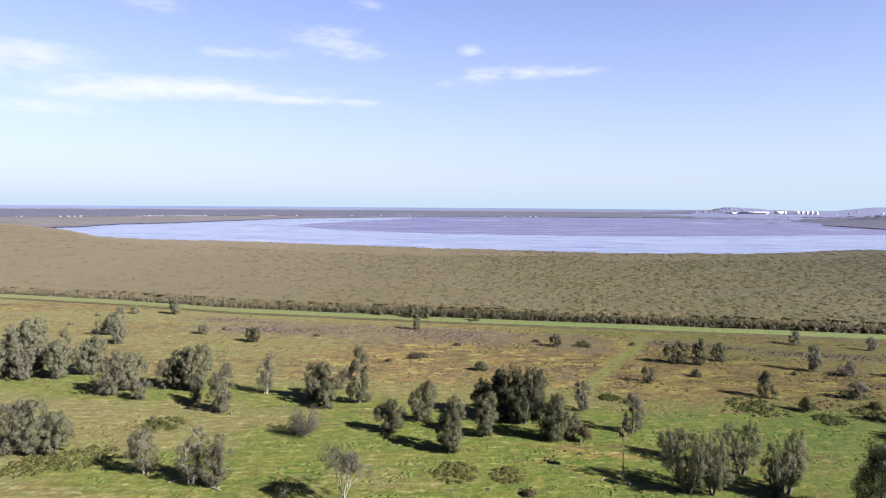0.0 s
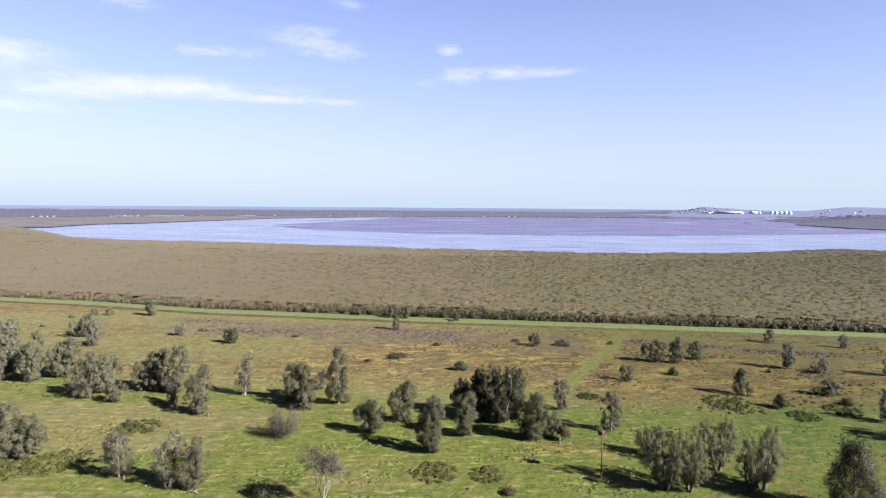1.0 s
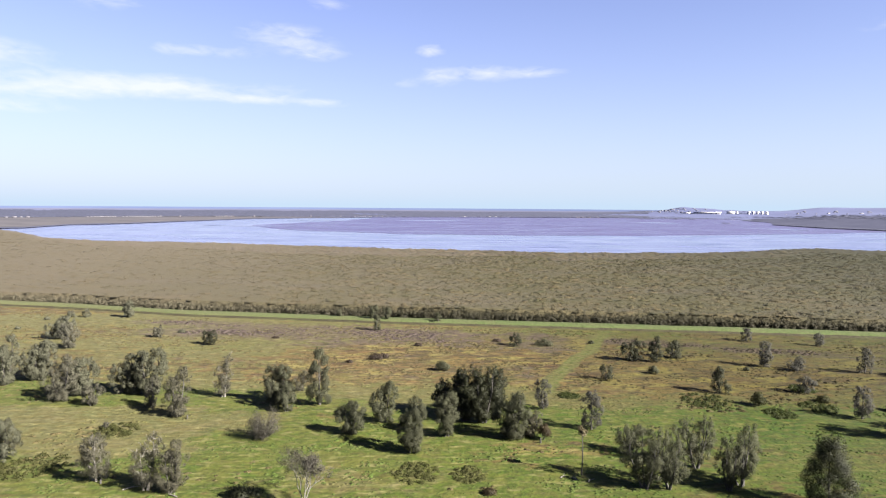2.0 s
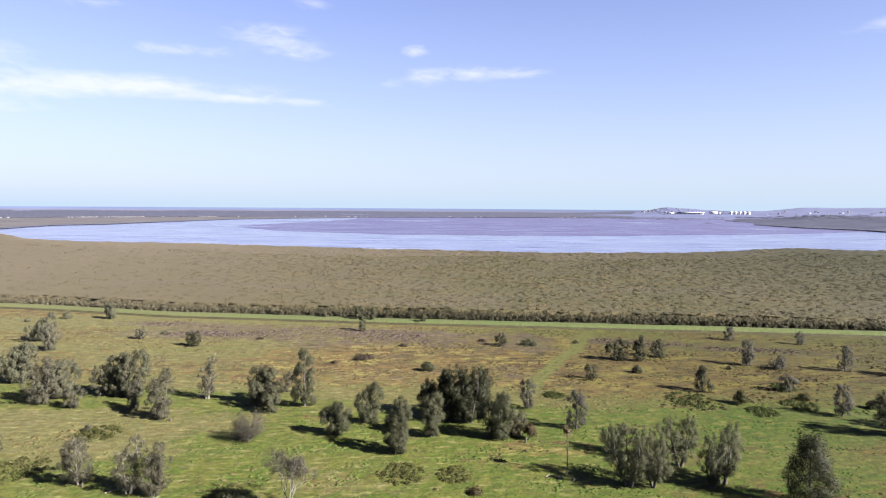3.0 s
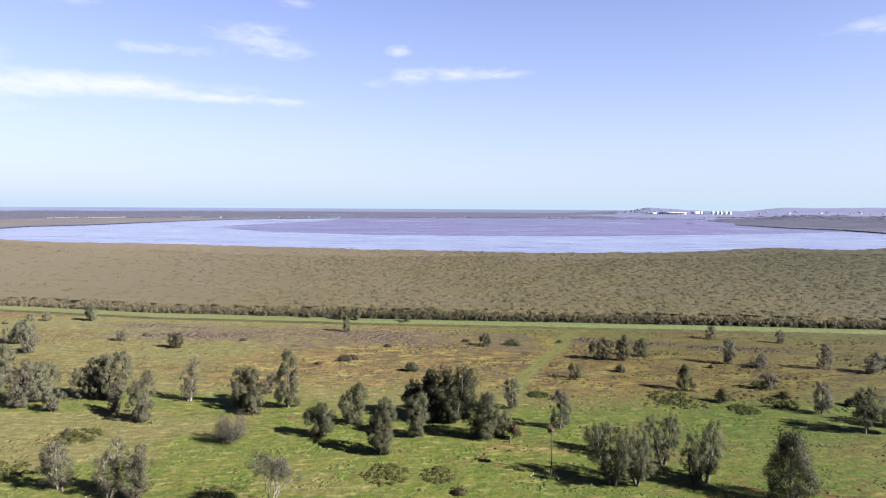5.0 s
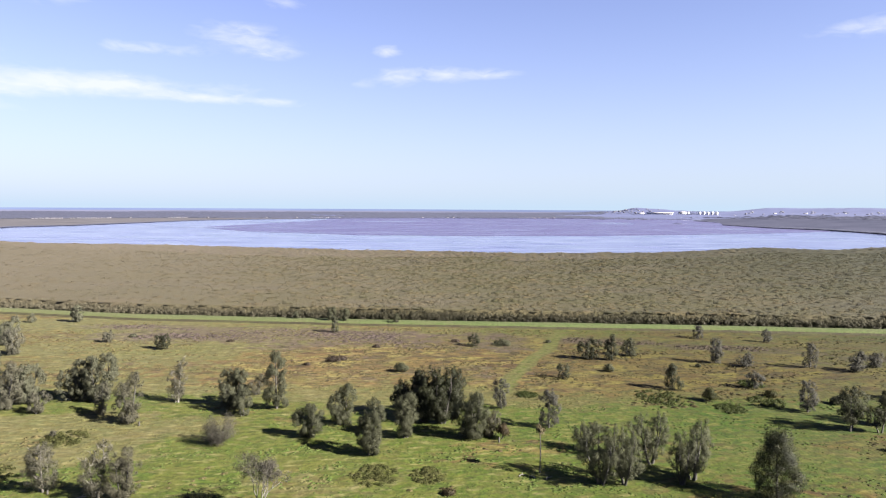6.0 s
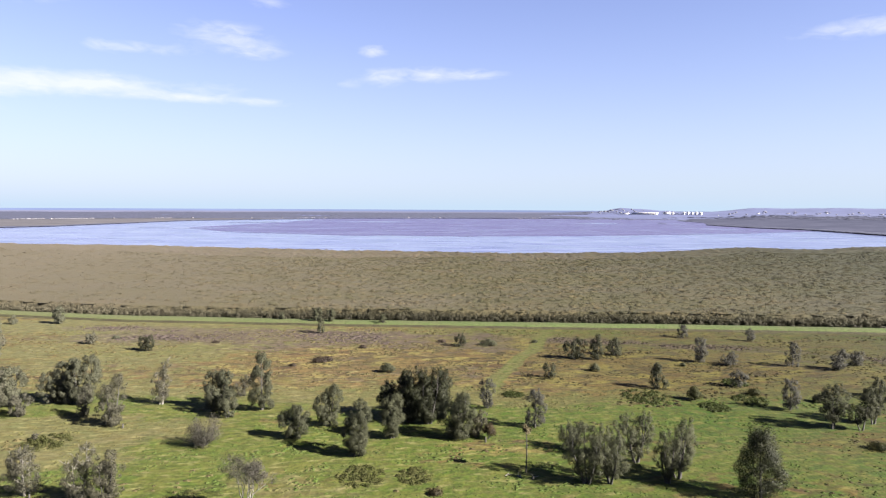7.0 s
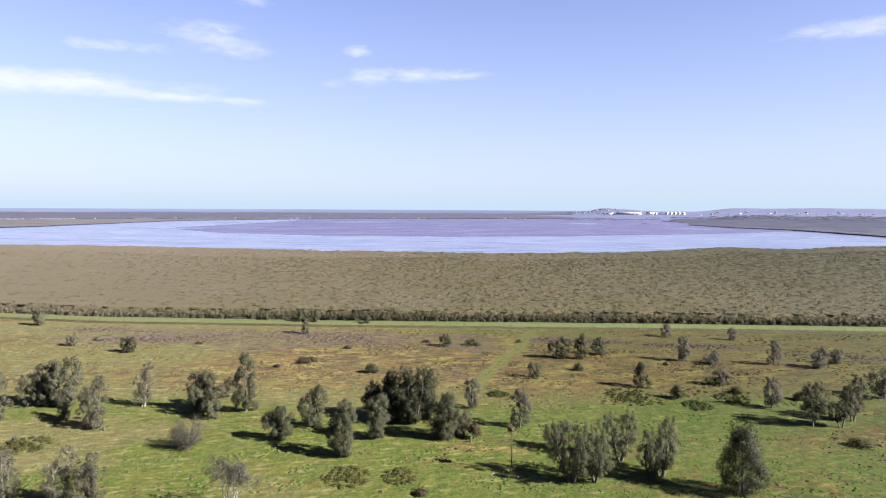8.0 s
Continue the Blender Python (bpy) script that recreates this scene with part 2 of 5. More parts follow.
def ground_material():
    """Wet pasture: olive grass, lush green, rusty sedge and grey heath by the cover painted on the sheet's grid."""
    m, nt, b = material("pasture")
    at = nt.nodes.new("ShaderNodeAttribute")
    at.attribute_name = "cover"
    s = nt.nodes.new("ShaderNodeSeparateColor")
    nt.links.new(at.outputs["Color"], s.inputs[0])
    w = coords(nt)
    fine, mid, wide = noisy(nt, w, 1.1, 3, 0.5, 0.3, 0.7), noisy(nt, coords(nt, (0.85, 1.15, 1)), 0.17, 5, 0.58, 0.38, 0.62), noisy(nt, w, 0.03, 4)
    streak = noisy(nt, coords(nt, (0.10, 0.45, 1)), 1.0, 4, 0.6, 0.38, 0.66)
    base = mix(nt, fine, (0.0273, 0.0290, 0.0089), (0.0459, 0.0463, 0.0169))
    base = mix(nt, nmath(nt, "MULTIPLY", mid, 0.55), base, (0.0273, 0.0333, 0.0089))
    base = mix(nt, nmath(nt, "MULTIPLY", streak, 0.5), base, (0.0524, 0.0463, 0.0206))
    blotch, bloom = noisy(nt, w, 0.085, 5, 0.62, 0.50, 0.60), noisy(nt, coords(nt, (1, 1.3, 7)), 0.06, 5, 0.6, 0.52, 0.62)
    base = mix(nt, nmath(nt, "MULTIPLY", blotch, 0.55), base, (0.0545, 0.0459, 0.0222))
    base = mix(nt, nmath(nt, "MULTIPLY", bloom, 0.5), base, (0.0317, 0.0391, 0.0105))
    lush = mix(nt, fine, (0.0126, 0.0240, 0.0018), (0.0273, 0.0410, 0.0040))
    lush = mix(nt, nmath(nt, "MULTIPLY", blotch, 0.6), lush, (0.0385, 0.0399, 0.0070))
    lush = mix(nt, nmath(nt, "MULTIPLY", mid, 0.45), lush, (0.0269, 0.0344, 0.0047))
    rust = mix(nt, fine, (0.0375, 0.0222, 0.0086), (0.0720, 0.0460, 0.0184))
    rust = mix(nt, nmath(nt, "MULTIPLY", streak, 0.6), rust, (0.0518, 0.0384, 0.0149))
    rust = mix(nt, nmath(nt, "MULTIPLY", bloom, 0.6), rust, (0.0446, 0.0407, 0.0130))
    rust = mix(nt, nmath(nt, "MULTIPLY", blotch, 0.6), rust, (0.0374, 0.0209, 0.0123))
    heath = mix(nt, fine, (0.0250, 0.0170, 0.0155), (0.0490, 0.0345, 0.0305))
    heath = mix(nt, nmath(nt, "MULTIPLY", mid, 0.5), heath, (0.0316, 0.0236, 0.0163))
    heath = mix(nt, nmath(nt, "MULTIPLY", bloom, 0.5), heath, (0.0357, 0.0302, 0.0131))

    burnt = noisy(nt, coords(nt, (0.7, 1.5, 1)), 0.11, 5, 0.62, 0.50, 0.58)
    rust = mix(nt, nmath(nt, "MULTIPLY", burnt, 0.90), rust, (0.0235, 0.0140, 0.0080))
    gold = noisy(nt, coords(nt, (0.8, 1.6, 9)), 0.075, 5, 0.62, 0.52, 0.60)
    rust = mix(nt, nmath(nt, "MULTIPLY", gold, 0.85), rust, (0.0830, 0.0690, 0.0235))

    def patch(chan, lo=0.30, hi=0.62):
        r = nt.nodes.new("ShaderNodeMapRange")
        r.inputs[1].default_value, r.inputs[2].default_value = lo, hi
        nt.links.new(nmath(nt, "ADD", s.outputs[chan], nmath(nt, "MULTIPLY", nmath(nt, "SUBTRACT", mid, 0.5), 0.52)), r.inputs[0])
        return r.outputs[0]

    # The hazy brightness of the west is put into the grass colours as paling.
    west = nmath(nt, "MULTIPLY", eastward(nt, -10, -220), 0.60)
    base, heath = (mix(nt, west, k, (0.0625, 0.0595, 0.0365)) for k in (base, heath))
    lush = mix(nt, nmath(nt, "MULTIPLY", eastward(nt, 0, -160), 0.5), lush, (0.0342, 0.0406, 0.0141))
    mottle = noisy(nt, coords(nt, (0.8, 1.1, 1)), 0.33, 3, 0.5, 0.42, 0.66)
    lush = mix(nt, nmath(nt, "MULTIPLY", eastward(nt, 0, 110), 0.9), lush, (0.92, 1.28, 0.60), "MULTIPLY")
    lush = mix(nt, nmath(nt, "MULTIPLY", mottle, 0.70), lush, (0.0450, 0.0450, 0.0105))
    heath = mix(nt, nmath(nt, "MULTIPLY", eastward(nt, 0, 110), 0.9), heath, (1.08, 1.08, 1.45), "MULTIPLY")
    base = mix(nt, nmath(nt, "MULTIPLY", mottle, 0.75), base, (0.0452, 0.0378, 0.0136))
    c = mix(nt, patch(0), base, lush)
    c = mix(nt, patch(1, 0.22, 0.52), c, rust)
    c = mix(nt, patch(2, 0.24, 0.52), c, heath)
    fleck = noisy(nt, coords(nt, (0.6, 0.9, 1)), 0.42, 2, 0.5, 0.58, 0.74)
    c = mix(nt, nmath(nt, "MULTIPLY", fleck, 0.30), c, (0.0142, 0.0128, 0.0048))
    # Dark dashes: the small shadows of tussock clumps, painted into the grass.
    dash = noisy(nt, coords(nt, (0.20, 0.40, 1)), 1.0, 4, 0.58, 0.51, 0.63)
    dry = nmath(nt, "ADD", 0.30, nmath(nt, "MULTIPLY", nmath(nt, "ADD", s.outputs[1], s.outputs[2], True), 0.75))
    c = mix(nt, nmath(nt, "MULTIPLY", nmath(nt, "MULTIPLY", dash, dry), 0.95), c, (0.0130, 0.0108, 0.0044))
    sward = noisy(nt, coords(nt, (0.42, 0.85, 1)), 0.9, 4, 0.62, 0.40, 0.62)
    c = mix(nt, nmath(nt, "MULTIPLY", sward, 0.80), c, (0.62, 0.64, 0.56), "MULTIPLY")
    straw = noisy(nt, coords(nt, (0.30, 0.75, 1)), 0.7, 4, 0.6, 0.54, 0.68)
    c = mix(nt, nmath(nt, "MULTIPLY", straw, 0.56), c, (0.0900, 0.0820, 0.0380))
    rut = nt.nodes.new("ShaderNodeMapRange")
    rut.inputs[1].default_value, rut.inputs[2].default_value = 0.1, 0.8
    nt.links.new(at.outputs["Alpha"], rut.inputs[0])
    c = mix(nt, nmath(nt, "MULTIPLY", nmath(nt, "MULTIPLY", rut.outputs[0], nmath(nt, "ADD", mid, 0.5)), 0.85), c, (0.0441, 0.0446, 0.0174))
    tuss = noisy(nt, w, 0.55, 2, 0.5, 0.36, 0.64)
    # Shade in the hollows between tussocks, put into the colour.
    c = mix(nt, nmath(nt, "MULTIPLY", nmath(nt, "SUBTRACT", 1.0, tuss), 0.42), c, (0.50, 0.48, 0.42), "MULTIPLY")
    # Light falloff towards the east is put into the colour here.
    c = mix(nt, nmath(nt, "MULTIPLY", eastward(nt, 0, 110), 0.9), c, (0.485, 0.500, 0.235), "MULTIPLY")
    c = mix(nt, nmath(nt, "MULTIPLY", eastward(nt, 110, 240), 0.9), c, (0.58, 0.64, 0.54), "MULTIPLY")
    c = mix(nt, nmath(nt, "MULTIPLY", wide, 0.2), c, (0.0314, 0.0311, 0.0098))
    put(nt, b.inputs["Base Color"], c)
    b.inputs["Roughness"].default_value = 0.95
    b.inputs["Specular IOR Level"].default_value = 0.1
    bumped(nt, b, nmath(nt, "ADD", nmath(nt, "MULTIPLY", fine, 0.3), tuss), 0.7, 0.12)
    return m


def plain_material(name, a, b2, scale, rough=0.8, bump=0.0, stretch=(1, 1, 1), east=None):
    m, nt, b = material(name)
    v = coords(nt, stretch)
    c = mix(nt, noisy(nt, v, scale, 5), a, b2)
    c = mix(nt, nmath(nt, "MULTIPLY", noisy(nt, v, scale * 0.13, 3), 0.5), c, a)
    if east:
        c = mix(nt, eastward(nt, 500, 1200), c, east, "MULTIPLY")
    put(nt, b.inputs["Base Color"], c)
    b.inputs["Roughness"].default_value = rough
    b.inputs["Specular IOR Level"].default_value = 0.2
    if bump:
        bumped(nt, b, noisy(nt, v, scale, 4), 0.7, bump)
    return m


def water_material(name, deep, shoal, rough, ripple):
    m, nt, b = material(name)
    v = coords(nt, (0.012, 0.075, 1))
    c = mix(nt, noisy(nt, v, 1.0, 6, 0.6, 0.42, 0.62), deep, shoal)
    put(nt, b.inputs["Base Color"], c)
    b.inputs["IOR"].default_value = 1.33
    put(nt, b.inputs["Roughness"], nmath(nt, "MULTIPLY", noisy(nt, coords(nt, (0.006, 0.05, 1)), 1.3, 5, 0.6, 0.2, 0.8), rough))
    bumped(nt, b, noisy(nt, coords(nt, (0.05, 0.12, 1)), 1.0, 5), 0.25, ripple)
    return m


def verge_material(name, a, b2, other, scale, west=None):
    """Rough mown grass or mud with broken patches of a second growth."""
    m, nt, b = material(name)
    w = coords(nt)
    c = mix(nt, noisy(nt, w, 0.8, 5), a, b2)
    c = mix(nt, nmath(nt, "MULTIPLY", noisy(nt, w, scale, 5, 0.65, 0.46, 0.60), 0.75), c, other)
    c = mix(nt, nmath(nt, "MULTIPLY", noisy(nt, coords(nt, (0.3, 1, 1)), 0.05, 3), 0.4), c, b2)
    # The paler western light is put into the verge's colour.
    if west:
        c = mix(nt, nmath(nt, "MULTIPLY", eastward(nt, 60, -260), 0.8), c, west)
    put(nt, b.inputs["Base Color"], c)
    b.inputs["Roughness"].default_value = 0.95
    b.inputs["Specular IOR Level"].default_value = 0.1
    bumped(nt, b, noisy(nt, w, 0.7, 5), 0.8, 0.2)
    return m


GROUND = ground_material()
BANK = verge_material("bank_grass", (0.0189, 0.0266, 0.0081), (0.0292, 0.0387, 0.0139), (0.0301, 0.0324, 0.0144), 0.12, (0.0414, 0.0423, 0.0211))
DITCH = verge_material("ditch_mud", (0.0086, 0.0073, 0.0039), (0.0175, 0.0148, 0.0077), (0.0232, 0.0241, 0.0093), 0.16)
WATER = water_material("cove_water", (0.0181, 0.0209, 0.0580), (0.0601, 0.0633, 0.1247), 0.35, 0.08)
MUD = water_material("muddy_shoal", (0.0262, 0.0225, 0.0536), (0.0328, 0.0292, 0.0666), 0.75, 0.05)
MARSH = plain_material("salt_marsh", (0.0298, 0.0298, 0.0359), (0.0586, 0.0557, 0.0624), 0.02, 0.95, 0.6, (0.4, 1.6, 1), (0.61, 0.67, 0.88))
MARSH.node_tree.nodes["Principled BSDF"].inputs["Specular IOR Level"].default_value = 0.0
# Distance haze is put into the far land and coast as lilac blue.
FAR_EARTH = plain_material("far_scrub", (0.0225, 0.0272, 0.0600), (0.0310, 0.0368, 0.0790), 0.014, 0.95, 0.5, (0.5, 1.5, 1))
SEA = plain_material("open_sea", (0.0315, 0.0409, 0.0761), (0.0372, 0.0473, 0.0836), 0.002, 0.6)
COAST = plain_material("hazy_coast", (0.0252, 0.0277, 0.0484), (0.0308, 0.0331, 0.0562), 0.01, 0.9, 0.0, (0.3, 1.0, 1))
SEA.node_tree.nodes["Principled BSDF"].inputs["Specular IOR Level"].default_value = 0.0
WHITE = plain_material("white_paint", (0.2760, 0.2760, 0.2820), (0.3240, 0.3240, 0.3240), 0.3, 0.5)
HOUSE_WALL = plain_material("house_paint", (0.0590, 0.0570, 0.0700), (0.0850, 0.0810, 0.0930), 0.3, 0.6)
HOUSE_ROOF = plain_material("house_roof", (0.0495, 0.0459, 0.0549), (0.0810, 0.0743, 0.0833), 0.3, 0.6)
ROOF = plain_material("metal_roof", (0.2400, 0.2310, 0.2400), (0.3000, 0.2880, 0.2940), 0.3, 0.5)
CONCRETE = plain_material("pale_concrete", (0.0420, 0.0430, 0.0600), (0.0560, 0.0570, 0.0760), 0.1, 0.8)


def crown_material(name, dark, light, other, grey, brown, pale=None, grain=0.45, relief=0.2):
    """Closed canopy seen from afar: leafy mottling on each crown and drifts of tone across the wood."""
    m, nt, b = material(name)
    isl = nt.nodes.new("ShaderNodeNewGeometry").outputs["Random Per Island"]
    w = coords(nt)
    c = mix(nt, nmath(nt, "ADD", nmath(nt, "MULTIPLY", isl, grain), nmath(nt, "MULTIPLY", noisy(nt, coords(nt, (0.6, 1, 0.4)), 0.10, 3), 1.0 - grain)), dark, light)
    c = mix(nt, nmath(nt, "MULTIPLY", noisy(nt, w, 0.8, 3, 0.55, 0.44, 0.70), 0.28), c, other)
    c = mix(nt, nmath(nt, "MULTIPLY", noisy(nt, coords(nt, (0.5, 1.0, 1)), 0.02, 5, 0.6, 0.45, 0.68), 0.75), c, grey)
    c = mix(nt, nmath(nt, "MULTIPLY", noisy(nt, coords(nt, (0.6, 1, 0.5)), 0.055, 5, 0.7, 0.50, 0.64), 0.55), c, brown)
    c = mix(nt, nmath(nt, "MULTIPLY", nmath(nt, "POWER", isl, 3.0), 2.2 * grain), c, brown)
    # Light across the wood is put into the colour: hazy west, dimmer east.
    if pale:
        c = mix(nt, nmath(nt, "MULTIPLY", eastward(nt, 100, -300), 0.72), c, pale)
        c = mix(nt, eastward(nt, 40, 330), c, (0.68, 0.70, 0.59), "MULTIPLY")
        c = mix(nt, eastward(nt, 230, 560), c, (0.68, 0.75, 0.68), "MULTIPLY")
    put(nt, b.inputs["Base Color"], c)
    b.inputs["Roughness"].default_value = 0.8
    b.inputs["Specular IOR Level"].default_value = 0.15
    if relief:
        bumped(nt, b, noisy(nt, w, 0.9, 4, 0.6), 0.7, relief)
    return m


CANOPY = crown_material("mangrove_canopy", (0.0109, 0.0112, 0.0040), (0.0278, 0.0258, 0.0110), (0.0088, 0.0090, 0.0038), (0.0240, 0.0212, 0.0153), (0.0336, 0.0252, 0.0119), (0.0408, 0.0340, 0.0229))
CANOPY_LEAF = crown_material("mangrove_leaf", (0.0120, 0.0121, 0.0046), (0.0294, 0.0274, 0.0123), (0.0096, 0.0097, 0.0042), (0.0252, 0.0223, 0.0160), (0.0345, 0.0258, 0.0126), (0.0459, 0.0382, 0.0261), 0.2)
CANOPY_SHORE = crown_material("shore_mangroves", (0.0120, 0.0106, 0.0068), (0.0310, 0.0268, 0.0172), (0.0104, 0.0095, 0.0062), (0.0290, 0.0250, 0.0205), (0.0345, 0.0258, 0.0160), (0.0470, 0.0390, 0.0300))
# Far woods and scrub take the blue of distance haze into their colours.
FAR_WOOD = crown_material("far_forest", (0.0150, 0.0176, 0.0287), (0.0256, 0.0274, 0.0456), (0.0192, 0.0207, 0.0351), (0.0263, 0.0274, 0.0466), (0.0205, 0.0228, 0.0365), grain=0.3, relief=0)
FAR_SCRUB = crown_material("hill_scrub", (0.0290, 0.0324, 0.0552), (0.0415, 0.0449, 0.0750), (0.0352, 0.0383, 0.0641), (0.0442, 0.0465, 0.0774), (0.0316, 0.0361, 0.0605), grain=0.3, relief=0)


# ---- the lie of the land ----
def near_shore(a):
    """Distance from the hover point to the cove's near shore, by azimuth in degrees."""
    r = np.interp(a, (-60, -33, -29, -27, -24, -17.5, -8.5, 0, 10, 15, 24, 28, 30.5, 32.5, 34.5, 37, 40.5, 44, 60),
                  (2200, 2050, 1560, 1250, 1140, 1050, 935, 868, 832, 832, 885, 950, 1035, 1062, 1050, 1068, 1205, 1235, 1500))
    return r + 14 * (fbm(a * 1.0, a * 0.0, 1.6, 3, 5) - 0.5) * 2


def far_shore(a):
    return np.interp(a, (-60, -31, -28, -25.5, -21.5, -17, -12.5, -8.4, 0.6, 12.4, 18.5, 23, 24.5, 26.8, 27.0, 28.9, 29.1, 32.3, 36.2, 39.9, 42.2, 60),
                     (1800, 1810, 1860, 2060, 2170, 2440, 2830, 3030, 3370, 3590, 3760, 3900, 3960, 3800, 3340, 3000, 2580, 2290, 2150, 1905, 1770, 1500))


def bank_y(x):
    """The field side of the flood bank."""
    return np.interp(x, (-700, -271, -193, -118, 0, 160, 266, 900), (515, 420, 398, 371, 344, 314, 291, 160))


def azimuth(x, y):
    return np.degrees(np.arctan2(x, y))


def spot(x, y, cx, cy, rx, ry):
    return np.exp(-(((x - cx) / rx) ** 2 + ((y - cy) / ry) ** 2))


def track_side(x, y):
    """Signed distance across the mown track that runs from the bank into the paddock, and how far along it."""
    dx, dy = 0.443, 0.896
    px, py = x - 48.0, y - 221.0
    side, on = px * dy - py * dx, px * dx + py * dy
    return side + 1.1 * np.sin(on / 15.0) + 0.5 * np.sin(on / 6.0), on


# Where trees stand, the grass below is greener: centre and half axes.
STANDS = [(-140, 232, 20, 9), (-98, 210, 16, 8), (-80, 211, 22, 10), (-120, 222, 22, 9), (-45, 150, 22, 10), (-55, 212, 10, 5), (-32, 203, 18, 8), (-6, 182, 18, 8), (8, 168, 20, 10),
          (24, 184, 22, 11), (50, 178, 14, 6), (60, 147, 26, 11), (86, 129, 18, 9), (138, 170, 22, 8), (-60, 146, 22, 9), (-97, 161, 14, 7), (-35, 172, 10, 5)]


def covers(x, y):
    """How lush, rusty or heathy the pasture is at a place."""
    n1, n2, n3 = fbm(x, y * 1.8, 34, 4, 1), fbm(x, y * 2.2, 46, 4, 2), fbm(x, y * 2.5, 40, 4, 3)
    bank = bank_y(x)
    lush = (0.30 * ramp(y, 222, 150) + 0.42 * ramp(y, 152, 134)) * (0.1 + 0.9 * ramp(x, -85, 15)) + 0.68 * spot(x, y, 105, 187, 75, 17) + 0.22 * spot(x, y, 0, 175, 70, 26)
    lush = lush + 0.9 * (n1 - 0.48)
    # Green spots are shifted to the trees' shadow side, to deepen shadows by colour.
    for cx, cy, rx, ry in STANDS:
        lush = lush + 1.1 * spot(x, y, cx - 7, cy + 3, rx * 1.15, ry * 1.1)
    lush = lush - 0.25 * spot(x, y, -75, 185, 60, 20) - 0.3 * spot(x, y, 32, 168, 14, 6) - 0.15 * spot(x, y, 100, 157, 55, 8) + 0.22 * spot(x, y, 130, 168, 90, 28)
    lush = np.maximum(lush, 0.5 * ramp(np.abs(y - bank + 11), 12, 6) * ramp(x, 20, 70))
    rust = 0.75 * spot(x, y, 98, 238, 50, 26) + 0.7 * spot(x, y, 165, 222, 75, 22) + 0.58 * spot(x, y, 5, 262, 60, 24) + 0.3 * spot(x, y, 0, 235, 60, 18)
    rust = rust + 0.85 * spot(x, y, -240, 392, 40, 11) + 0.45 * spot(x, y, 60, 285, 60, 25) + 0.30 * spot(x, y, 100, 157, 60, 8) + 0.45 * spot(x, y, 36, 167, 16, 6) + 0.26 * ramp(y, 212, 262) + 0.06 * ramp(x, 40, 110) + 1.0 * (n2 - 0.55)
    belt = np.interp(x, (85, 122, 171, 212, 270), (298, 289, 267, 241, 205))
    heath = 0.76 * ramp(np.abs(y - bank + 36), 32, 12) * ramp(x, -150, -115) * ramp(x, 84, 60) + 0.78 * np.exp(-((y - belt) / 9.0) ** 2) * ramp(x, 76, 96) + 1.5 * (n3 - 0.56)
    heath = heath + 0.5 * spot(x, y, -5, 268, 14, 7) + 0.35 * spot(x, y, -225, 392, 45, 8)
    heath = heath * ramp(y, 215, 245)
    across, along = track_side(x, y)
    on = ramp(np.abs(across), 4.2, 2.2) * ramp(along, -25, 8) * ramp(along, 122, 108)
    lush = np.maximum(lush * (1 - on), 0.48 * on)
    rust, heath = rust * (1 - on), heath * (1 - on)
    edge = ramp(np.abs(across + 5.0), 3.0, 1.2) * ramp(along, -10, 8) * ramp(along, 95, 80)
    rust = np.maximum(rust, 0.55 * edge)
    out_there = ramp(np.hypot(x, y), 700, 420)
    return np.clip(lush, 0, 1) * out_there, np.clip(rust, 0, 1) * out_there, np.clip(heath, 0, 1) * out_there


# ---- ground: one sheet to the horizon, finely gridded where the pasture is seen ----
def spread(lo, hi, step, far):
    inner = np.arange(lo, hi + step, step)
    grow = np.geomspace(step * 2, far, 26)
    a = inner[0] - grow[grow < 4940 + inner[0]]
    b = inner[-1] + grow[grow < 4940 - inner[-1]]
    return np.unique(np.round(np.concatenate([[-4940], a, inner, b, [4940]]), 3))


gx, gy = np.meshgrid(spread(-330, 330, 1.7, 4600), spread(118, 430, 1.4, 4800), indexing="xy")
ny, nx = gx.shape
relief = (fbm(gx, gy, 9, 3, 11) - 0.5) * 0.42 + (fbm(gx, gy, 2.8, 2, 12) - 0.5) * 0.16
relief = relief * ramp(np.abs(gx), 340, 320) * ramp(np.abs(gy - 270), 165, 150) * ramp(gy, bank_y(gx) - 0.5, bank_y(gx) - 6)
idx = np.arange(nx * ny).reshape(ny, nx)
quads = np.stack([idx[:-1, :-1], idx[:-1, 1:], idx[1:, 1:], idx[1:, :-1]], -1).reshape(-1, 4)
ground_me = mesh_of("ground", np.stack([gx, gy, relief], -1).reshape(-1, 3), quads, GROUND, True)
lush, rust, heath = covers(gx, gy)
g_across, g_along = track_side(gx, gy)
ruts = (ramp(np.abs(np.abs(g_across) - 1.3), 1.0, 0.3)) * ramp(g_along, -30, 0) * ramp(g_along, 118, 108)
paint = ground_me.attributes.new("cover", "FLOAT_COLOR", "POINT")
paint.data.foreach_set("color", np.stack([lush, rust, heath, ruts], -1).astype(np.float32).ravel())
tagged(new("ground", ground_me), "flat wet pasture with olive grass, rusty sedge and green patches", "ground", kind="structure")


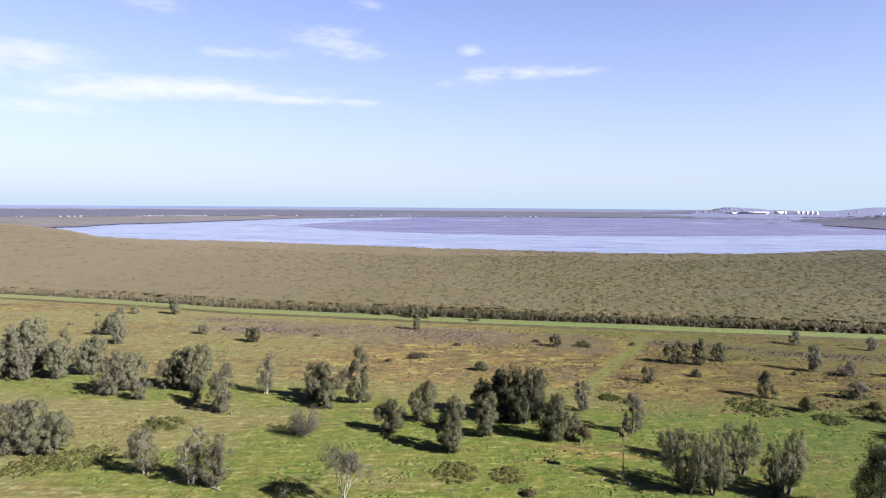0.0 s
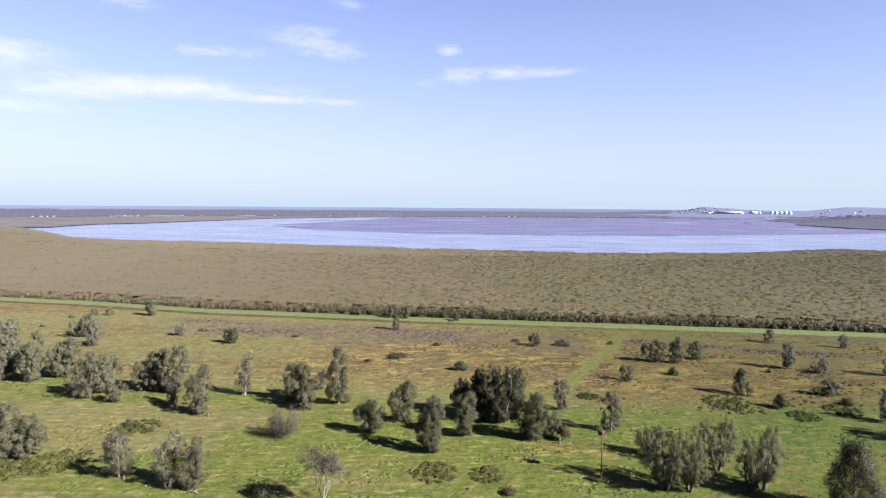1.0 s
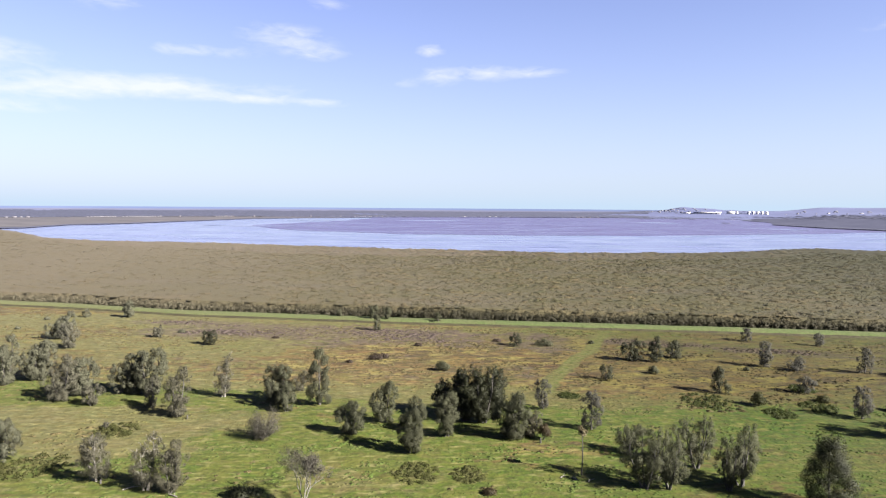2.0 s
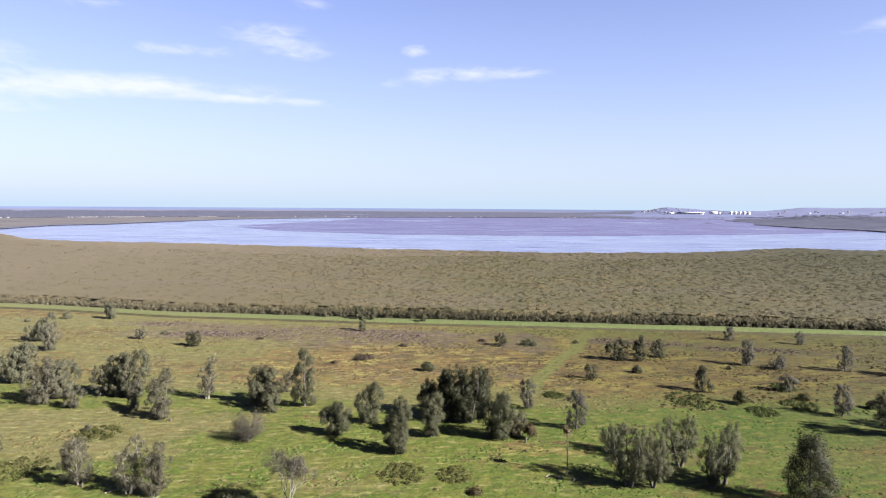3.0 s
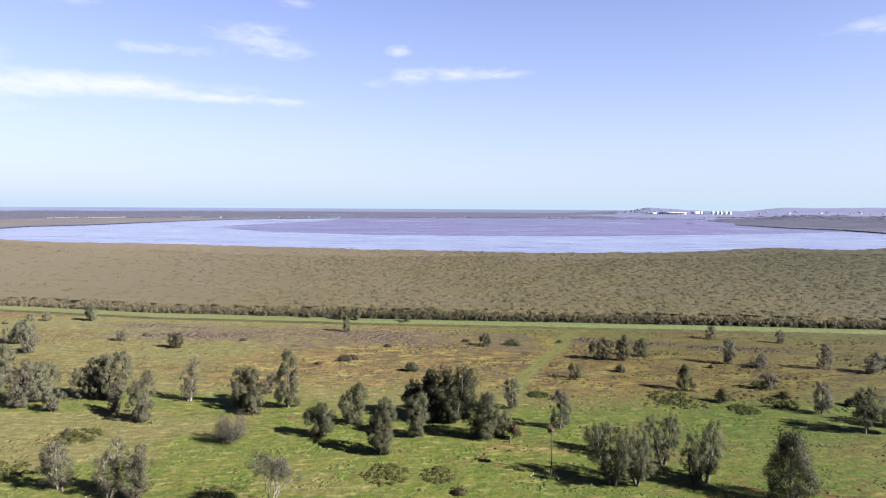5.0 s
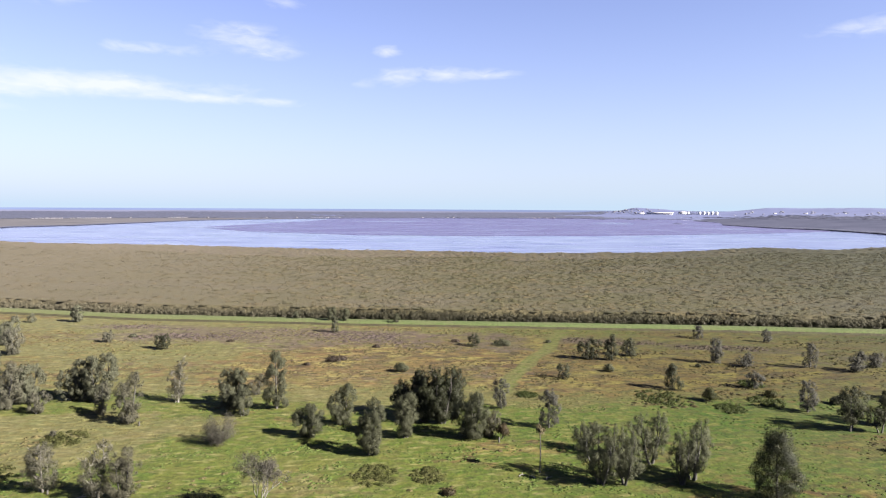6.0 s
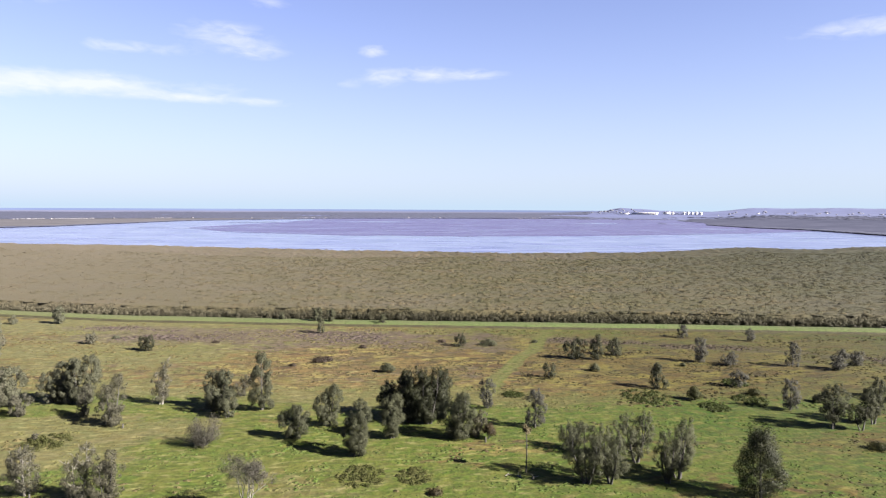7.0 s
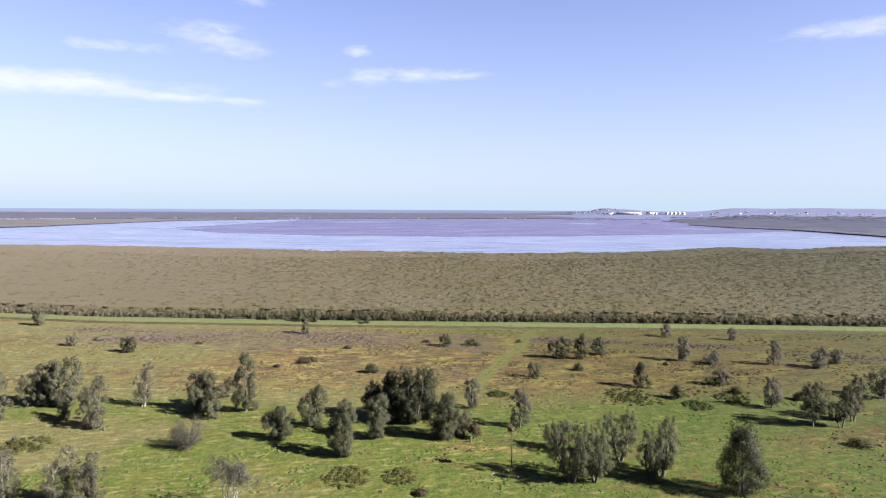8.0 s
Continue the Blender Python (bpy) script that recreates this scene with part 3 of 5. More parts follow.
def strip(name, along, profile, mat, label, category, smooth=True):
    """A long sheet: for each x along the way, the points (dy, z) of its cross-section beside the bank line."""
    vs, m = [], len(profile)
    for x in along:
        for k, (dy, z) in enumerate(profile):
            wob = 0.8 * (noise.noise((x * 0.05, k * 3.1, 1.0))) + 0.4 * noise.noise((x * 0.21, k * 5.7, 4.0))
            vs.append((x, float(bank_y(x)) + dy + wob, z + 0.12 * noise.noise((x * 0.13, k * 2.0, 9.0))))
    fs = [(i * m + k, i * m + m + k, i * m + m + k + 1, i * m + k + 1) for i in range(len(along) - 1) for k in range(m - 1)]
    return tagged(new(name, mesh_of(name, vs, fs, mat, smooth)), label, category, kind="structure")


ways = np.arange(-520, 521, 2.5)
strip("flood_bank", ways, [(3.2, -0.4), (4.6, 0.5), (6.2, 1.0), (9.5, 1.15), (13.0, 0.95), (15.5, 0.3), (17.5, -0.4)], BANK,
      "long low flood bank of mown pale green grass", "bank")
strip("drain", ways, [(-2.2, -0.3), (-1.0, 0.16), (0.4, 0.06), (1.8, 0.06), (3.0, 0.28), (4.2, 0.2), (4.6, -0.2)], DITCH,
      "narrow dark muddy drain along the flood bank", "drain")


def fan(name, azs, inner, outer, rings, z, mat, label, category, power=1.0):
    """A level sheet between two distances, by azimuth."""
    t = np.linspace(0, 1, rings) ** power
    a, tt = np.meshgrid(azs, t, indexing="ij")
    r = inner[:, None] * (1 - tt) + outer[:, None] * tt
    zz = z(a, r) if callable(z) else np.full_like(r, z)
    vs = np.stack([r * np.sin(np.radians(a)), r * np.cos(np.radians(a)), zz], -1).reshape(-1, 3)
    i = np.arange(len(azs) * rings).reshape(len(azs), rings)
    fs = np.stack([i[:-1, :-1], i[:-1, 1:], i[1:, 1:], i[1:, :-1]], -1).reshape(-1, 4)[:, ::-1]
    return tagged(new(name, mesh_of(name, vs, fs, mat, True)), label, category, kind="structure")


azs = np.arange(-33, 58, 0.12)
fan("water", azs, near_shore(azs) - 60, np.maximum(far_shore(azs), near_shore(azs) - 30), 40, 0.25, WATER,
    "broad shallow cove of pale lilac water with light ripples", "water", 1.6)


def mud_edge(a):
    return np.interp(a, (-12.6, -10, -8.6, 0, 10, 19, 27, 32, 35, 37), (1930, 1690, 1600, 1410, 1390, 1460, 1625, 1800, 1960, 2120)) + 26 * (fbm(a, a * 0, 2.2, 3, 8) - 0.5)


def mud_back(a):
    """Where the shoal ends towards the far shore: open water again in the west."""
    return np.minimum(far_shore(a) - 6, np.interp(a, (-12.6, -9, -6, -3, 0), (1960, 2200, 2480, 2900, 5000)) + 30 * (fbm(a, a * 0, 1.2, 3, 9) - 0.5))


maz = np.arange(-12.6, 36.4, 0.12)
fan("mudflat", maz, np.minimum(mud_edge(maz), mud_back(maz) - 2), mud_back(maz), 16, 0.45, MUD,
    "wide muddy shoal of mauve-brown shallow water", "mudflat")


# Strips of open water that shine in the shoal.
for a0, a1, r0, wide_m in ((-9.5, -4.0, 2560, 130), (-0.5, 5.0, 2640, 130), (19.0, 22.5, 2650, 150), (-16.0, -8.5, 1950, 60), (28.5, 31.5, 2060, 70)):
    sa = np.arange(a0, a1, 0.1)
    taper = np.sin(np.pi * (sa - a0 + 0.05) / (a1 - a0)) ** 0.6
    mid_r = r0 + 40 * np.sin(sa * 0.7)
    fan("water_streak", sa, mid_r - wide_m * 0.5 * taper, mid_r + wide_m * 0.5 * taper + 0.5, 4, 0.6, WATER, "bright strip of open water in the shoal", "water")


def far_rise(a, r):
    """The land beyond the cove climbs gently; low hills stand to the east."""
    s0 = 3400.0 + 560.0 * ramp(a, 15, 20) * ramp(a, 34, 29)
    rise = 13 * ramp(r, s0, 4700) + 22 * ramp(a, 14, 24) * ramp(r, s0, 4560)
    hill = 18 * np.exp(-((a - 22.5) / 1.0) ** 2) + 10 * np.exp(-((a - 24.2) / 1.1) ** 2) + 4 * ramp(a, 17.5, 20) * ramp(a, 28, 26) + 28 * ramp(a, 28.8, 32.6)
    hill = hill + 10 * (fbm(a, a * 0, 1.2, 5, 21) - 0.5) * ramp(a, 17, 21)
    return 0.3 + rise + hill * ramp(r, 4380, 4820) + 1.5 * (fbm(a * 40, r, 300, 3, 4) - 0.5) * ramp(r, 3400, 3700)


faz = np.arange(-60, 60, 0.2)
fan("far_shore", faz, np.maximum(far_shore(faz), near_shore(faz) - 40), 3700.0 + 330.0 * ramp(faz, 27, 28.5), 30,
    lambda a, r: 0.6 + (far_rise(a, r) + 1.5) * ramp(a, 27, 28.5) * ramp(r, 3280, 3450), MARSH,
    "flat tawny salt marsh on the far shore", "marsh")
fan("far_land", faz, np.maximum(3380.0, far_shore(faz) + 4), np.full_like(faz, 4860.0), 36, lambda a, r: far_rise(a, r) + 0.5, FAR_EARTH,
    "distant low land with scrub and hills, blue-grey from painted haze", "distance")
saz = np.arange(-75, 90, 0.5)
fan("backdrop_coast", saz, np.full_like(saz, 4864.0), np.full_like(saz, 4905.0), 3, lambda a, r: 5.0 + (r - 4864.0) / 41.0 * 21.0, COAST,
    "strip of coast before the sea, pale lilac from painted haze", "backdrop")
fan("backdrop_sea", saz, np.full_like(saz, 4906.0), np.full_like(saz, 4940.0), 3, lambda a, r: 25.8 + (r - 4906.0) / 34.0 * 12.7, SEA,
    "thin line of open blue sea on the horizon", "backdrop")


# ---- closed canopies ----
def dome(level, seed):
    """A lumpy crown without its underside, as arrays."""
    bm = bmesh.new()
    bmesh.ops.create_icosphere(bm, subdivisions=level, radius=1.0)
    low = [v for v in bm.verts if v.co.z < -0.25]
    bmesh.ops.delete(bm, geom=low, context="VERTS")
    for v in bm.verts:
        n = noise.noise(v.co * 1.7 + Vector((seed * 7.1, 0, 0))) * 0.26 + noise.noise(v.co * 3.1 + Vector((0, seed * 3.3, 0))) * 0.20
        v.co = v.co * (1 + n)
        v.co.z *= 0.85
    bm.verts.index_update()
    vs = np.array([v.co[:] for v in bm.verts])
    fs = np.array([[v.index for v in f.verts] for f in bm.faces])
    bm.free()
    return vs, fs


def canopy(name, level, x, y, z, rad, tall, mat, label, flat=0.5):
    """Many crowns in one mesh."""
    kinds = [dome(level, s) for s in range(7)]
    which = rng.integers(0, 7, len(x))
    turn = rng.uniform(0, 2 * math.pi, len(x))
    pieces = []
    for k, (vs, fs) in enumerate(kinds):
        s = which == k
        n = int(s.sum())
        if not n:
            continue
        c, d = np.cos(turn[s])[:, None], np.sin(turn[s])[:, None]
        px = (vs[None, :, 0] * c - vs[None, :, 1] * d) * rad[s][:, None] + x[s][:, None]
        py = (vs[None, :, 0] * d + vs[None, :, 1] * c) * rad[s][:, None] + y[s][:, None]
        pz = vs[None, :, 2] * tall[s][:, None] + z[s][:, None]
        allv = np.stack([px, py, pz], -1).reshape(-1, 3)
        allf = (fs[None] + (np.arange(n) * len(vs))[:, None, None]).reshape(-1, 3)
        face = unit(np.stack([px - x[s][:, None], py - y[s][:, None], (pz - z[s][:, None]) * 1.2], -1)) * 0.55
        face[..., 2] += np.broadcast_to(flat, len(x))[s][:, None]
        pieces.append((allv, allf, unit(face).reshape(-1, 3)))
    v, f, face = joined(pieces)
    return tagged(new(name, mesh_of(name, v, f, mat, normals=face)), label, "trees", kind="stuff")


def scatter(r0, r1, a0, a1, spacing, loose=0.45):
    """Jittered places over a wedge of the plan."""
    xs, ys = [], []
    r = r0
    while r < r1:
        s = spacing(r)
        a = np.arange(radians(a0), radians(a1), s / r)
        rr = r + rng.uniform(-loose, loose, len(a)) * s
        aa = a + rng.uniform(-loose, loose, len(a)) * s / r
        xs.append(rr * np.sin(aa))
        ys.append(rr * np.cos(aa))
        r += s * 0.92
    return np.concatenate(xs), np.concatenate(ys)


def canopy_top(x, y):
    """Mean height of the mangrove crowns: lower towards the bank in the west, taller there in the east."""
    return 4.9 + 1.3 * (fbm(x, y, 60, 3, 31) - 0.5) + (1.2 * ramp(x / y, -0.45, 0.1) - 0.9) * ramp(y - bank_y(x) - 19, 30, 0)


mx_, my_ = scatter(310, 1900, -37, 45, lambda r: 2.7 + (r - 310) * 0.0052, 0.8)
dist, inland = np.hypot(mx_, my_), my_ - bank_y(mx_) - 19.0
keep = (inland > 7) & (dist < near_shore(azimuth(mx_, my_)) - 3)
mx_, my_, dist, inland = mx_[keep], my_[keep], dist[keep], inland[keep]
east = ramp(mx_ / my_, -0.45, 0.1)
rad = (2.4 + (dist - 310) * 0.0038) * rng.uniform(0.6, 1.3, len(mx_)) * np.where(rng.uniform(0, 1, len(mx_)) < 0.05, 1.4, 1.0)
top = canopy_top(mx_, my_) + rng.normal(0, 0.11, len(mx_)) * (0.45 + 0.55 * east)
tall = rng.uniform(0.45, 0.8, len(mx_)) * (0.55 + 0.45 * east)
proud = rng.uniform(0, 1, len(mx_)) < 0.07 + 0.06 * east
top, tall, rad = top + 0.75 * proud, tall + 0.75 * proud, rad * np.where(proud, 0.75, 1.0)
shoreward = near_shore(azimuth(mx_, my_)) - dist < 95 + 150 * (fbm(mx_, my_, 130, 3, 33) - 0.3)
rad, tall, top = rad * np.where(shoreward, 1.25, 1.0), tall + 0.9 * shoreward, top + 0.6 * shoreward * rng.uniform(0, 1, len(mx_))
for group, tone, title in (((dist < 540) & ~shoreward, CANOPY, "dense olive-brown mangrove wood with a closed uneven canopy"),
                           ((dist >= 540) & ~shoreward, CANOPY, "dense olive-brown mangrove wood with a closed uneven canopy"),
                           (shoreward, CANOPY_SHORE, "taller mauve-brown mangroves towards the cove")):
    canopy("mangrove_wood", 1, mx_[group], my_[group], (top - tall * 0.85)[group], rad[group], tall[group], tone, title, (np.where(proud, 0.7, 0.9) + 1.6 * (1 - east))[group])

# Leafy twigs that stand off the crowns and break up their outlines.
def leaf_cover(x, y, z, rad, tall, per, size):
    n = len(x) * per
    pick = np.repeat(np.arange(len(x)), per)
    d = rng.normal(size=(n, 3))
    d[:, 2] = np.abs(d[:, 2]) + 0.05
    d /= np.linalg.norm(d, axis=1)[:, None]
    reach = rng.uniform(0.88, 1.08, n)[:, None]
    c = np.stack([x, y, z], -1)[pick] + d * reach * np.stack([rad, rad, tall], -1)[pick]
    nn = unit(d + rng.normal(size=(n, 3)) * 0.25 + np.array([0, 0, 0.15]))
    t = rng.normal(size=(n, 3))
    t = unit(t - nn * (t * nn).sum(1)[:, None])
    b = np.cross(nn, t)
    s = (size[pick] * rng.uniform(0.6, 1.5, n))[:, None]
    v = np.stack([c + b * s * 0.45 - t * s * 0.4, c - b * s * 0.45 - t * s * 0.4, c + t * s * 0.6], 1).reshape(-1, 3)
    face = unit(d * 0.35 + rng.normal(size=(n, 3)) * 0.10 + np.array([0, 0, 0.8]))
    return v, np.arange(n * 3).reshape(-1, 3), np.repeat(face, 3, axis=0)


leafy = (rng.uniform(0, 1, len(mx_)) < 0.25 + 0.75 * ramp(mx_ / my_, -0.45, 0.05)) & ~shoreward
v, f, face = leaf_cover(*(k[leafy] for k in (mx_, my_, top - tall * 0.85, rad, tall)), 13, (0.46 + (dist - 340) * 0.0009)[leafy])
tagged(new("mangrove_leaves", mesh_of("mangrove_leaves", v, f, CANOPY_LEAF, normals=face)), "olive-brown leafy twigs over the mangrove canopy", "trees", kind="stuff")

# A denser belt along the cove, so that the wood ends in a closed edge.
ba = np.repeat(np.arange(-36, 45, 0.13), 3)
br = near_shore(ba) - 3 - rng.uniform(0, 26, len(ba))
ba = ba + rng.uniform(-0.08, 0.08, len(ba))
canopy("mangrove_wood", 2, br * np.sin(np.radians(ba)), br * np.cos(np.radians(ba)), np.full(len(ba), 2.6) + rng.normal(0, 0.25, len(ba)),
       rng.uniform(2.8, 5.0, len(ba)), rng.uniform(1.6, 2.4, len(ba)), CANOPY_SHORE, "dense olive-brown mangrove belt along the cove")

# Shaded floor under the mangroves, so no pasture shows between the crowns.
uaz = np.arange(-38, 46, 0.25)
ux = np.tan(np.radians(uaz))


def bank_far(a):
    """Distance to the wood's front by azimuth."""
    r = np.full_like(a, 380.0)
    for _ in range(30):
        x, y = r * np.sin(np.radians(a)), r * np.cos(np.radians(a))
        r = r + (bank_y(x) + 18 - y) * 0.6
    return r


def canopy_lift(a, r):
    """Height of the closed twigs below the crowns, lower towards the wood's front."""
    x, y = r * np.sin(np.radians(a)), r * np.cos(np.radians(a))
    return 0.5 + (canopy_top(x, y) - 0.36 - 0.20 * ramp(x / y, -0.45, 0.1)) * ramp(y - bank_y(x) - 19, 2, 8)


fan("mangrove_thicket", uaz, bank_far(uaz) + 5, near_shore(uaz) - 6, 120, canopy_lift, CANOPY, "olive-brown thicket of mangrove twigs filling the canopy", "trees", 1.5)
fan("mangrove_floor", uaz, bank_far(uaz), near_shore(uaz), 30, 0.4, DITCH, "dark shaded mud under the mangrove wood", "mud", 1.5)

# Woods on the land beyond the cove.
def wood_front(a):
    return np.interp(a, (-60, -31, -20, -5, 5, 14, 19.5, 20.5), (3080, 3120, 3330, 3420, 3520, 3640, 3830, 3900)) + 60 * (fbm(a, a * 0, 2.0, 3, 41) - 0.5)


wx, wy = scatter(3000, 4700, -40, 20.0, lambda r: 24.0)
wd, wa = np.hypot(wx, wy), azimuth(wx, wy)
keep = (wd > wood_front(wa)) & ((fbm(wx, wy, 260, 3, 43) > 0.27) | (wd < wood_front(wa) + 150))
wx, wy, wd, wa = wx[keep], wy[keep], wd[keep], wa[keep]
wr = rng.uniform(11, 19, len(wx))
wt = rng.uniform(8, 10.5, len(wx)) + 6 * (fbm(wx, wy, 300, 3, 44) - 0.4)
canopy("far_wood", 1, wx, wy, np.where(wd > 3400, far_rise(wa, wd), 0.5) - 0.4 * wt, wr, wt * 1.3, FAR_WOOD, "distant eucalypt forest behind the cove, blue-grey from painted haze", flat=2.0)
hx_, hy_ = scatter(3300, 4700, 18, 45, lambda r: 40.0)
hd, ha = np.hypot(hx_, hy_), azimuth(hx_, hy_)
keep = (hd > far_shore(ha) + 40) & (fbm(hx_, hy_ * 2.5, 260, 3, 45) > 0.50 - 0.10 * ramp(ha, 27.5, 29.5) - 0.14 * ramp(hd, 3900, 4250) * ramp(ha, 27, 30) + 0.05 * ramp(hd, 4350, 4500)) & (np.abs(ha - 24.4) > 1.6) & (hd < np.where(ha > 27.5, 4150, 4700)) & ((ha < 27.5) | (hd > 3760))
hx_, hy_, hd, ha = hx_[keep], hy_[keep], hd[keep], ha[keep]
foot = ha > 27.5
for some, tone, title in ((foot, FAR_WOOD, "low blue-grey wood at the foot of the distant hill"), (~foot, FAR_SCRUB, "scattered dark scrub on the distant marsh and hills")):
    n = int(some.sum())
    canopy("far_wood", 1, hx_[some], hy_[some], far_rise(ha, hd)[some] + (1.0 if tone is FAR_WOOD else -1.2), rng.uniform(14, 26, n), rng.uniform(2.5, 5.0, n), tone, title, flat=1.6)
# Mangrove fringe along the far shores.
fr_x, fr_y = [], []
for a in np.arange(-36, 45, 0.06):
    if 23.2 < a < 27.05 or 28.85 < a < 29.15:
        continue
    s = float(far_shore(a))
    for k in range(5 if a > 33 else 3 if a > 29 else 2):
        r = s + 4 + 16 * k + rng.uniform(-8, 8)
        fr_x.append(r * math.sin(radians(a)))
        fr_y.append(r * math.cos(radians(a)))
fr_x, fr_y = np.array(fr_x), np.array(fr_y)
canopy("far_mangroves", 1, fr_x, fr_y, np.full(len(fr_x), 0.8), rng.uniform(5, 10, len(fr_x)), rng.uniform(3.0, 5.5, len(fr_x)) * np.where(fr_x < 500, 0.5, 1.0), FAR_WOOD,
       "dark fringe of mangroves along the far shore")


def islet(a, r, length, depth):
    """A low island of mangroves in the cove."""
    n = int(length / 7)
    aa = radians(a) + rng.uniform(-0.5, 0.5, n) * length / r
    rr = r + rng.uniform(-0.5, 0.5, n) * depth
    canopy("mangrove_islet", 1, rr * np.sin(aa), rr * np.cos(aa), np.full(n, 0.6), rng.uniform(7, 12, n), rng.uniform(3, 6, n), FAR_WOOD,
           "low dark islet of mangroves in the cove")


islet(21.2, 3520, 285, 240)
islet(25.8, 2690, 30, 20)


# ---- trees of the paddock ----
def sprays(centres, radii, count, size, droop, seed, flat_z=1.0, wide=0.22, heart=None, ragged=0.15):
    """Small leaf sprays gathered on clumps: vertices, triangles and the way the leaves face, out of the clump and out of the crown's heart."""
    g = np.random.default_rng(seed)
    weight = radii ** 2
    pick = g.choice(len(centres), count, p=weight / weight.sum())
    d = unit(g.normal(size=(count, 3)))
    depth = g.uniform(0.5, 1.05, count) ** 0.6
    c = centres[pick] + d * (radii[pick] * depth)[:, None] * np.array([1, 1, flat_z])
    n = unit(d + g.normal(size=(count, 3)) * 0.27)
    t = g.normal(size=(count, 3)) + np.array([0, 0, -droop])
    t -= n * (t * n).sum(1)[:, None]
    t = unit(t)
    b = np.cross(n, t)
    s = size * g.uniform(0.6, 1.5, count)[:, None]
    v = np.stack([c + b * s * wide, c - b * s * wide, c + t * s], 1).reshape(-1, 3)
    v[:, 2] = np.maximum(v[:, 2], 0.05)
    mid = centres.mean(0) * np.array([1, 1, 0.8]) if heart is None else heart[pick]
    face = unit(0.75 * d + 0.65 * unit(c - mid) + ragged * g.normal(size=(count, 3)) + np.array([0, 0, 0.1]))
    return v, np.arange(count * 3).reshape(-1, 3), np.repeat(face, 3, axis=0)


def swell(u, form):
    """Half width of a crown at height u (0..1 of the crown), by its habit."""
    if form == "column":
        return 0.62 + 0.38 * math.sin(math.pi * min(1.0, 0.10 + 0.72 * u)) - 0.34 * max(0.0, u - 0.78) / 0.22
    if form == "broad_base":
        return 1.0 - 0.62 * u ** 1.3 - 0.25 * max(0.0, 0.12 - u) / 0.12
    if form == "round":
        return math.sqrt(max(0.12, 1 - (2 * u - 1.05) ** 2 * 0.85))
    return 0.45 + 0.55 * math.sin(math.pi * min(1.0, 0.16 + 0.70 * u)) - 0.3 * max(0.0, u - 0.8) / 0.2


SEED = [100]


def footing(x, y):
    """Height at which a plant is rooted: on the pasture, or on top of the flood bank."""
    d = y - float(bank_y(x))
    return 0.85 if 5 < d < 15 else -0.1


def tree(x, y, h, w, leaf, bark, form="column", bare=0.03, stems=1, fill=1.0, size=0.27, droop=0.7, name="swamp_oak", clump=1.0,
         label="grey-green swamp oak with drooping foliage in rough pasture", group="trees in the paddock", category="tree", wide=0.26, leafy=1.0, twigs=0, gaps=0.42):
    """A tree that stands on the pasture: forked trunks with limbs, and leaf sprays gathered in separate clumps round each leader."""
    SEED[0] += 1
    g = np.random.default_rng(SEED[0])
    base = thing(name, x, y, footing(x, y), label, category, group)
    half = w * 0.5
    limbs, cs, rs, hs = [], [], [], []
    turn = g.uniform(-0.6, 0.6)
    for k in range(stems):
        hh = h * (1.0 if k == 0 else g.uniform(0.68, 0.97))
        q0 = turn + 2 * math.pi * k / stems + g.uniform(-0.5, 0.5)
        out_dir = np.array([math.cos(q0), math.sin(q0), 0.0])
        span = half * (1.0, 0.70, 0.62, 0.56, 0.52)[min(stems, 5) - 1]
        off = (half - span) * g.uniform(0.8, 1.05) if stems > 1 else 0.0
        bow = g.normal(0, 0.12, 2) * half

        def axis(u):
            return out_dir * (0.12 * half * (stems > 1) + off * min(1.0, u * 1.7)) + np.array([bow[0] * math.sin(2.6 * u), bow[1] * math.sin(2.2 * u), hh * u])

        r0 = 0.017 * hh + 0.05
        us = np.linspace(0, 0.86, 8)
        limbs.append(tube([axis(u) for u in us], [r0 * (1 - 0.9 * u) * (1.3 if u == 0 else 1) for u in us], 7))
        z0 = bare * hh * g.uniform(0.7, 1.2)
        rc = (0.40 + 0.13 * span) * clump
        crown = hh - z0
        n = max(9, int(fill * 0.62 * 2 * math.pi * span * 0.8 * crown / (math.pi * rc * rc)))
        side = g.uniform(0, 2 * math.pi)
        for j in range(n):
            u = min(1.0, (j + g.uniform(0, 1)) / n)
            q = j * 2.39996 + g.uniform(-0.7, 0.7)
            if 0.08 < u < 0.92 and math.sin(2 * q + side) * math.sin(6.5 * u + 2 * side) > gaps:
                continue
            r = rc * g.uniform(0.5, 1.4)
            uneven = 1.04 + 0.26 * math.sin(2 * q + side + 4 * u) + 0.14 * math.sin(9 * u + side)
            reach = max(0.0, span * swell(u, form) * uneven * math.sqrt(g.uniform(0.35, 1.0)) - 0.3 * r)
            p = axis((z0 + crown * u) / hh)
            p = np.array([p[0] + math.cos(q) * reach, p[1] + math.sin(q) * reach, z0 + 0.5 * r + (crown - 1.45 * r) * u + g.normal(0, 0.15)])
            p[2] = max(p[2], 0.55 * r)
            cs.append(p)
            rs.append(r)
            hs.append(axis((z0 + 0.75 * (p[2] - z0)) / hh))
            if len(cs) % 2 == 0:
                a = axis(max(0.05, (p[2] - 0.75 * reach - 0.4) / hh))
                bend = (a + p) / 2 + np.array([0, 0, 0.10 * reach])
                limbs.append(tube([a, bend, p], [r0 * 0.36 * (1 - 0.6 * u), r0 * 0.24 * (1 - 0.5 * u), r0 * 0.07], 5))
    for k in range(twigs):
        p, up = cs[int(len(cs) * (1 - g.uniform(0, 1) ** 1.6 * 0.8)) - 1], g.uniform(0.8, 1.7)
        tip = p + np.array([g.normal(0, 0.45), g.normal(0, 0.45), 0.7]) * up
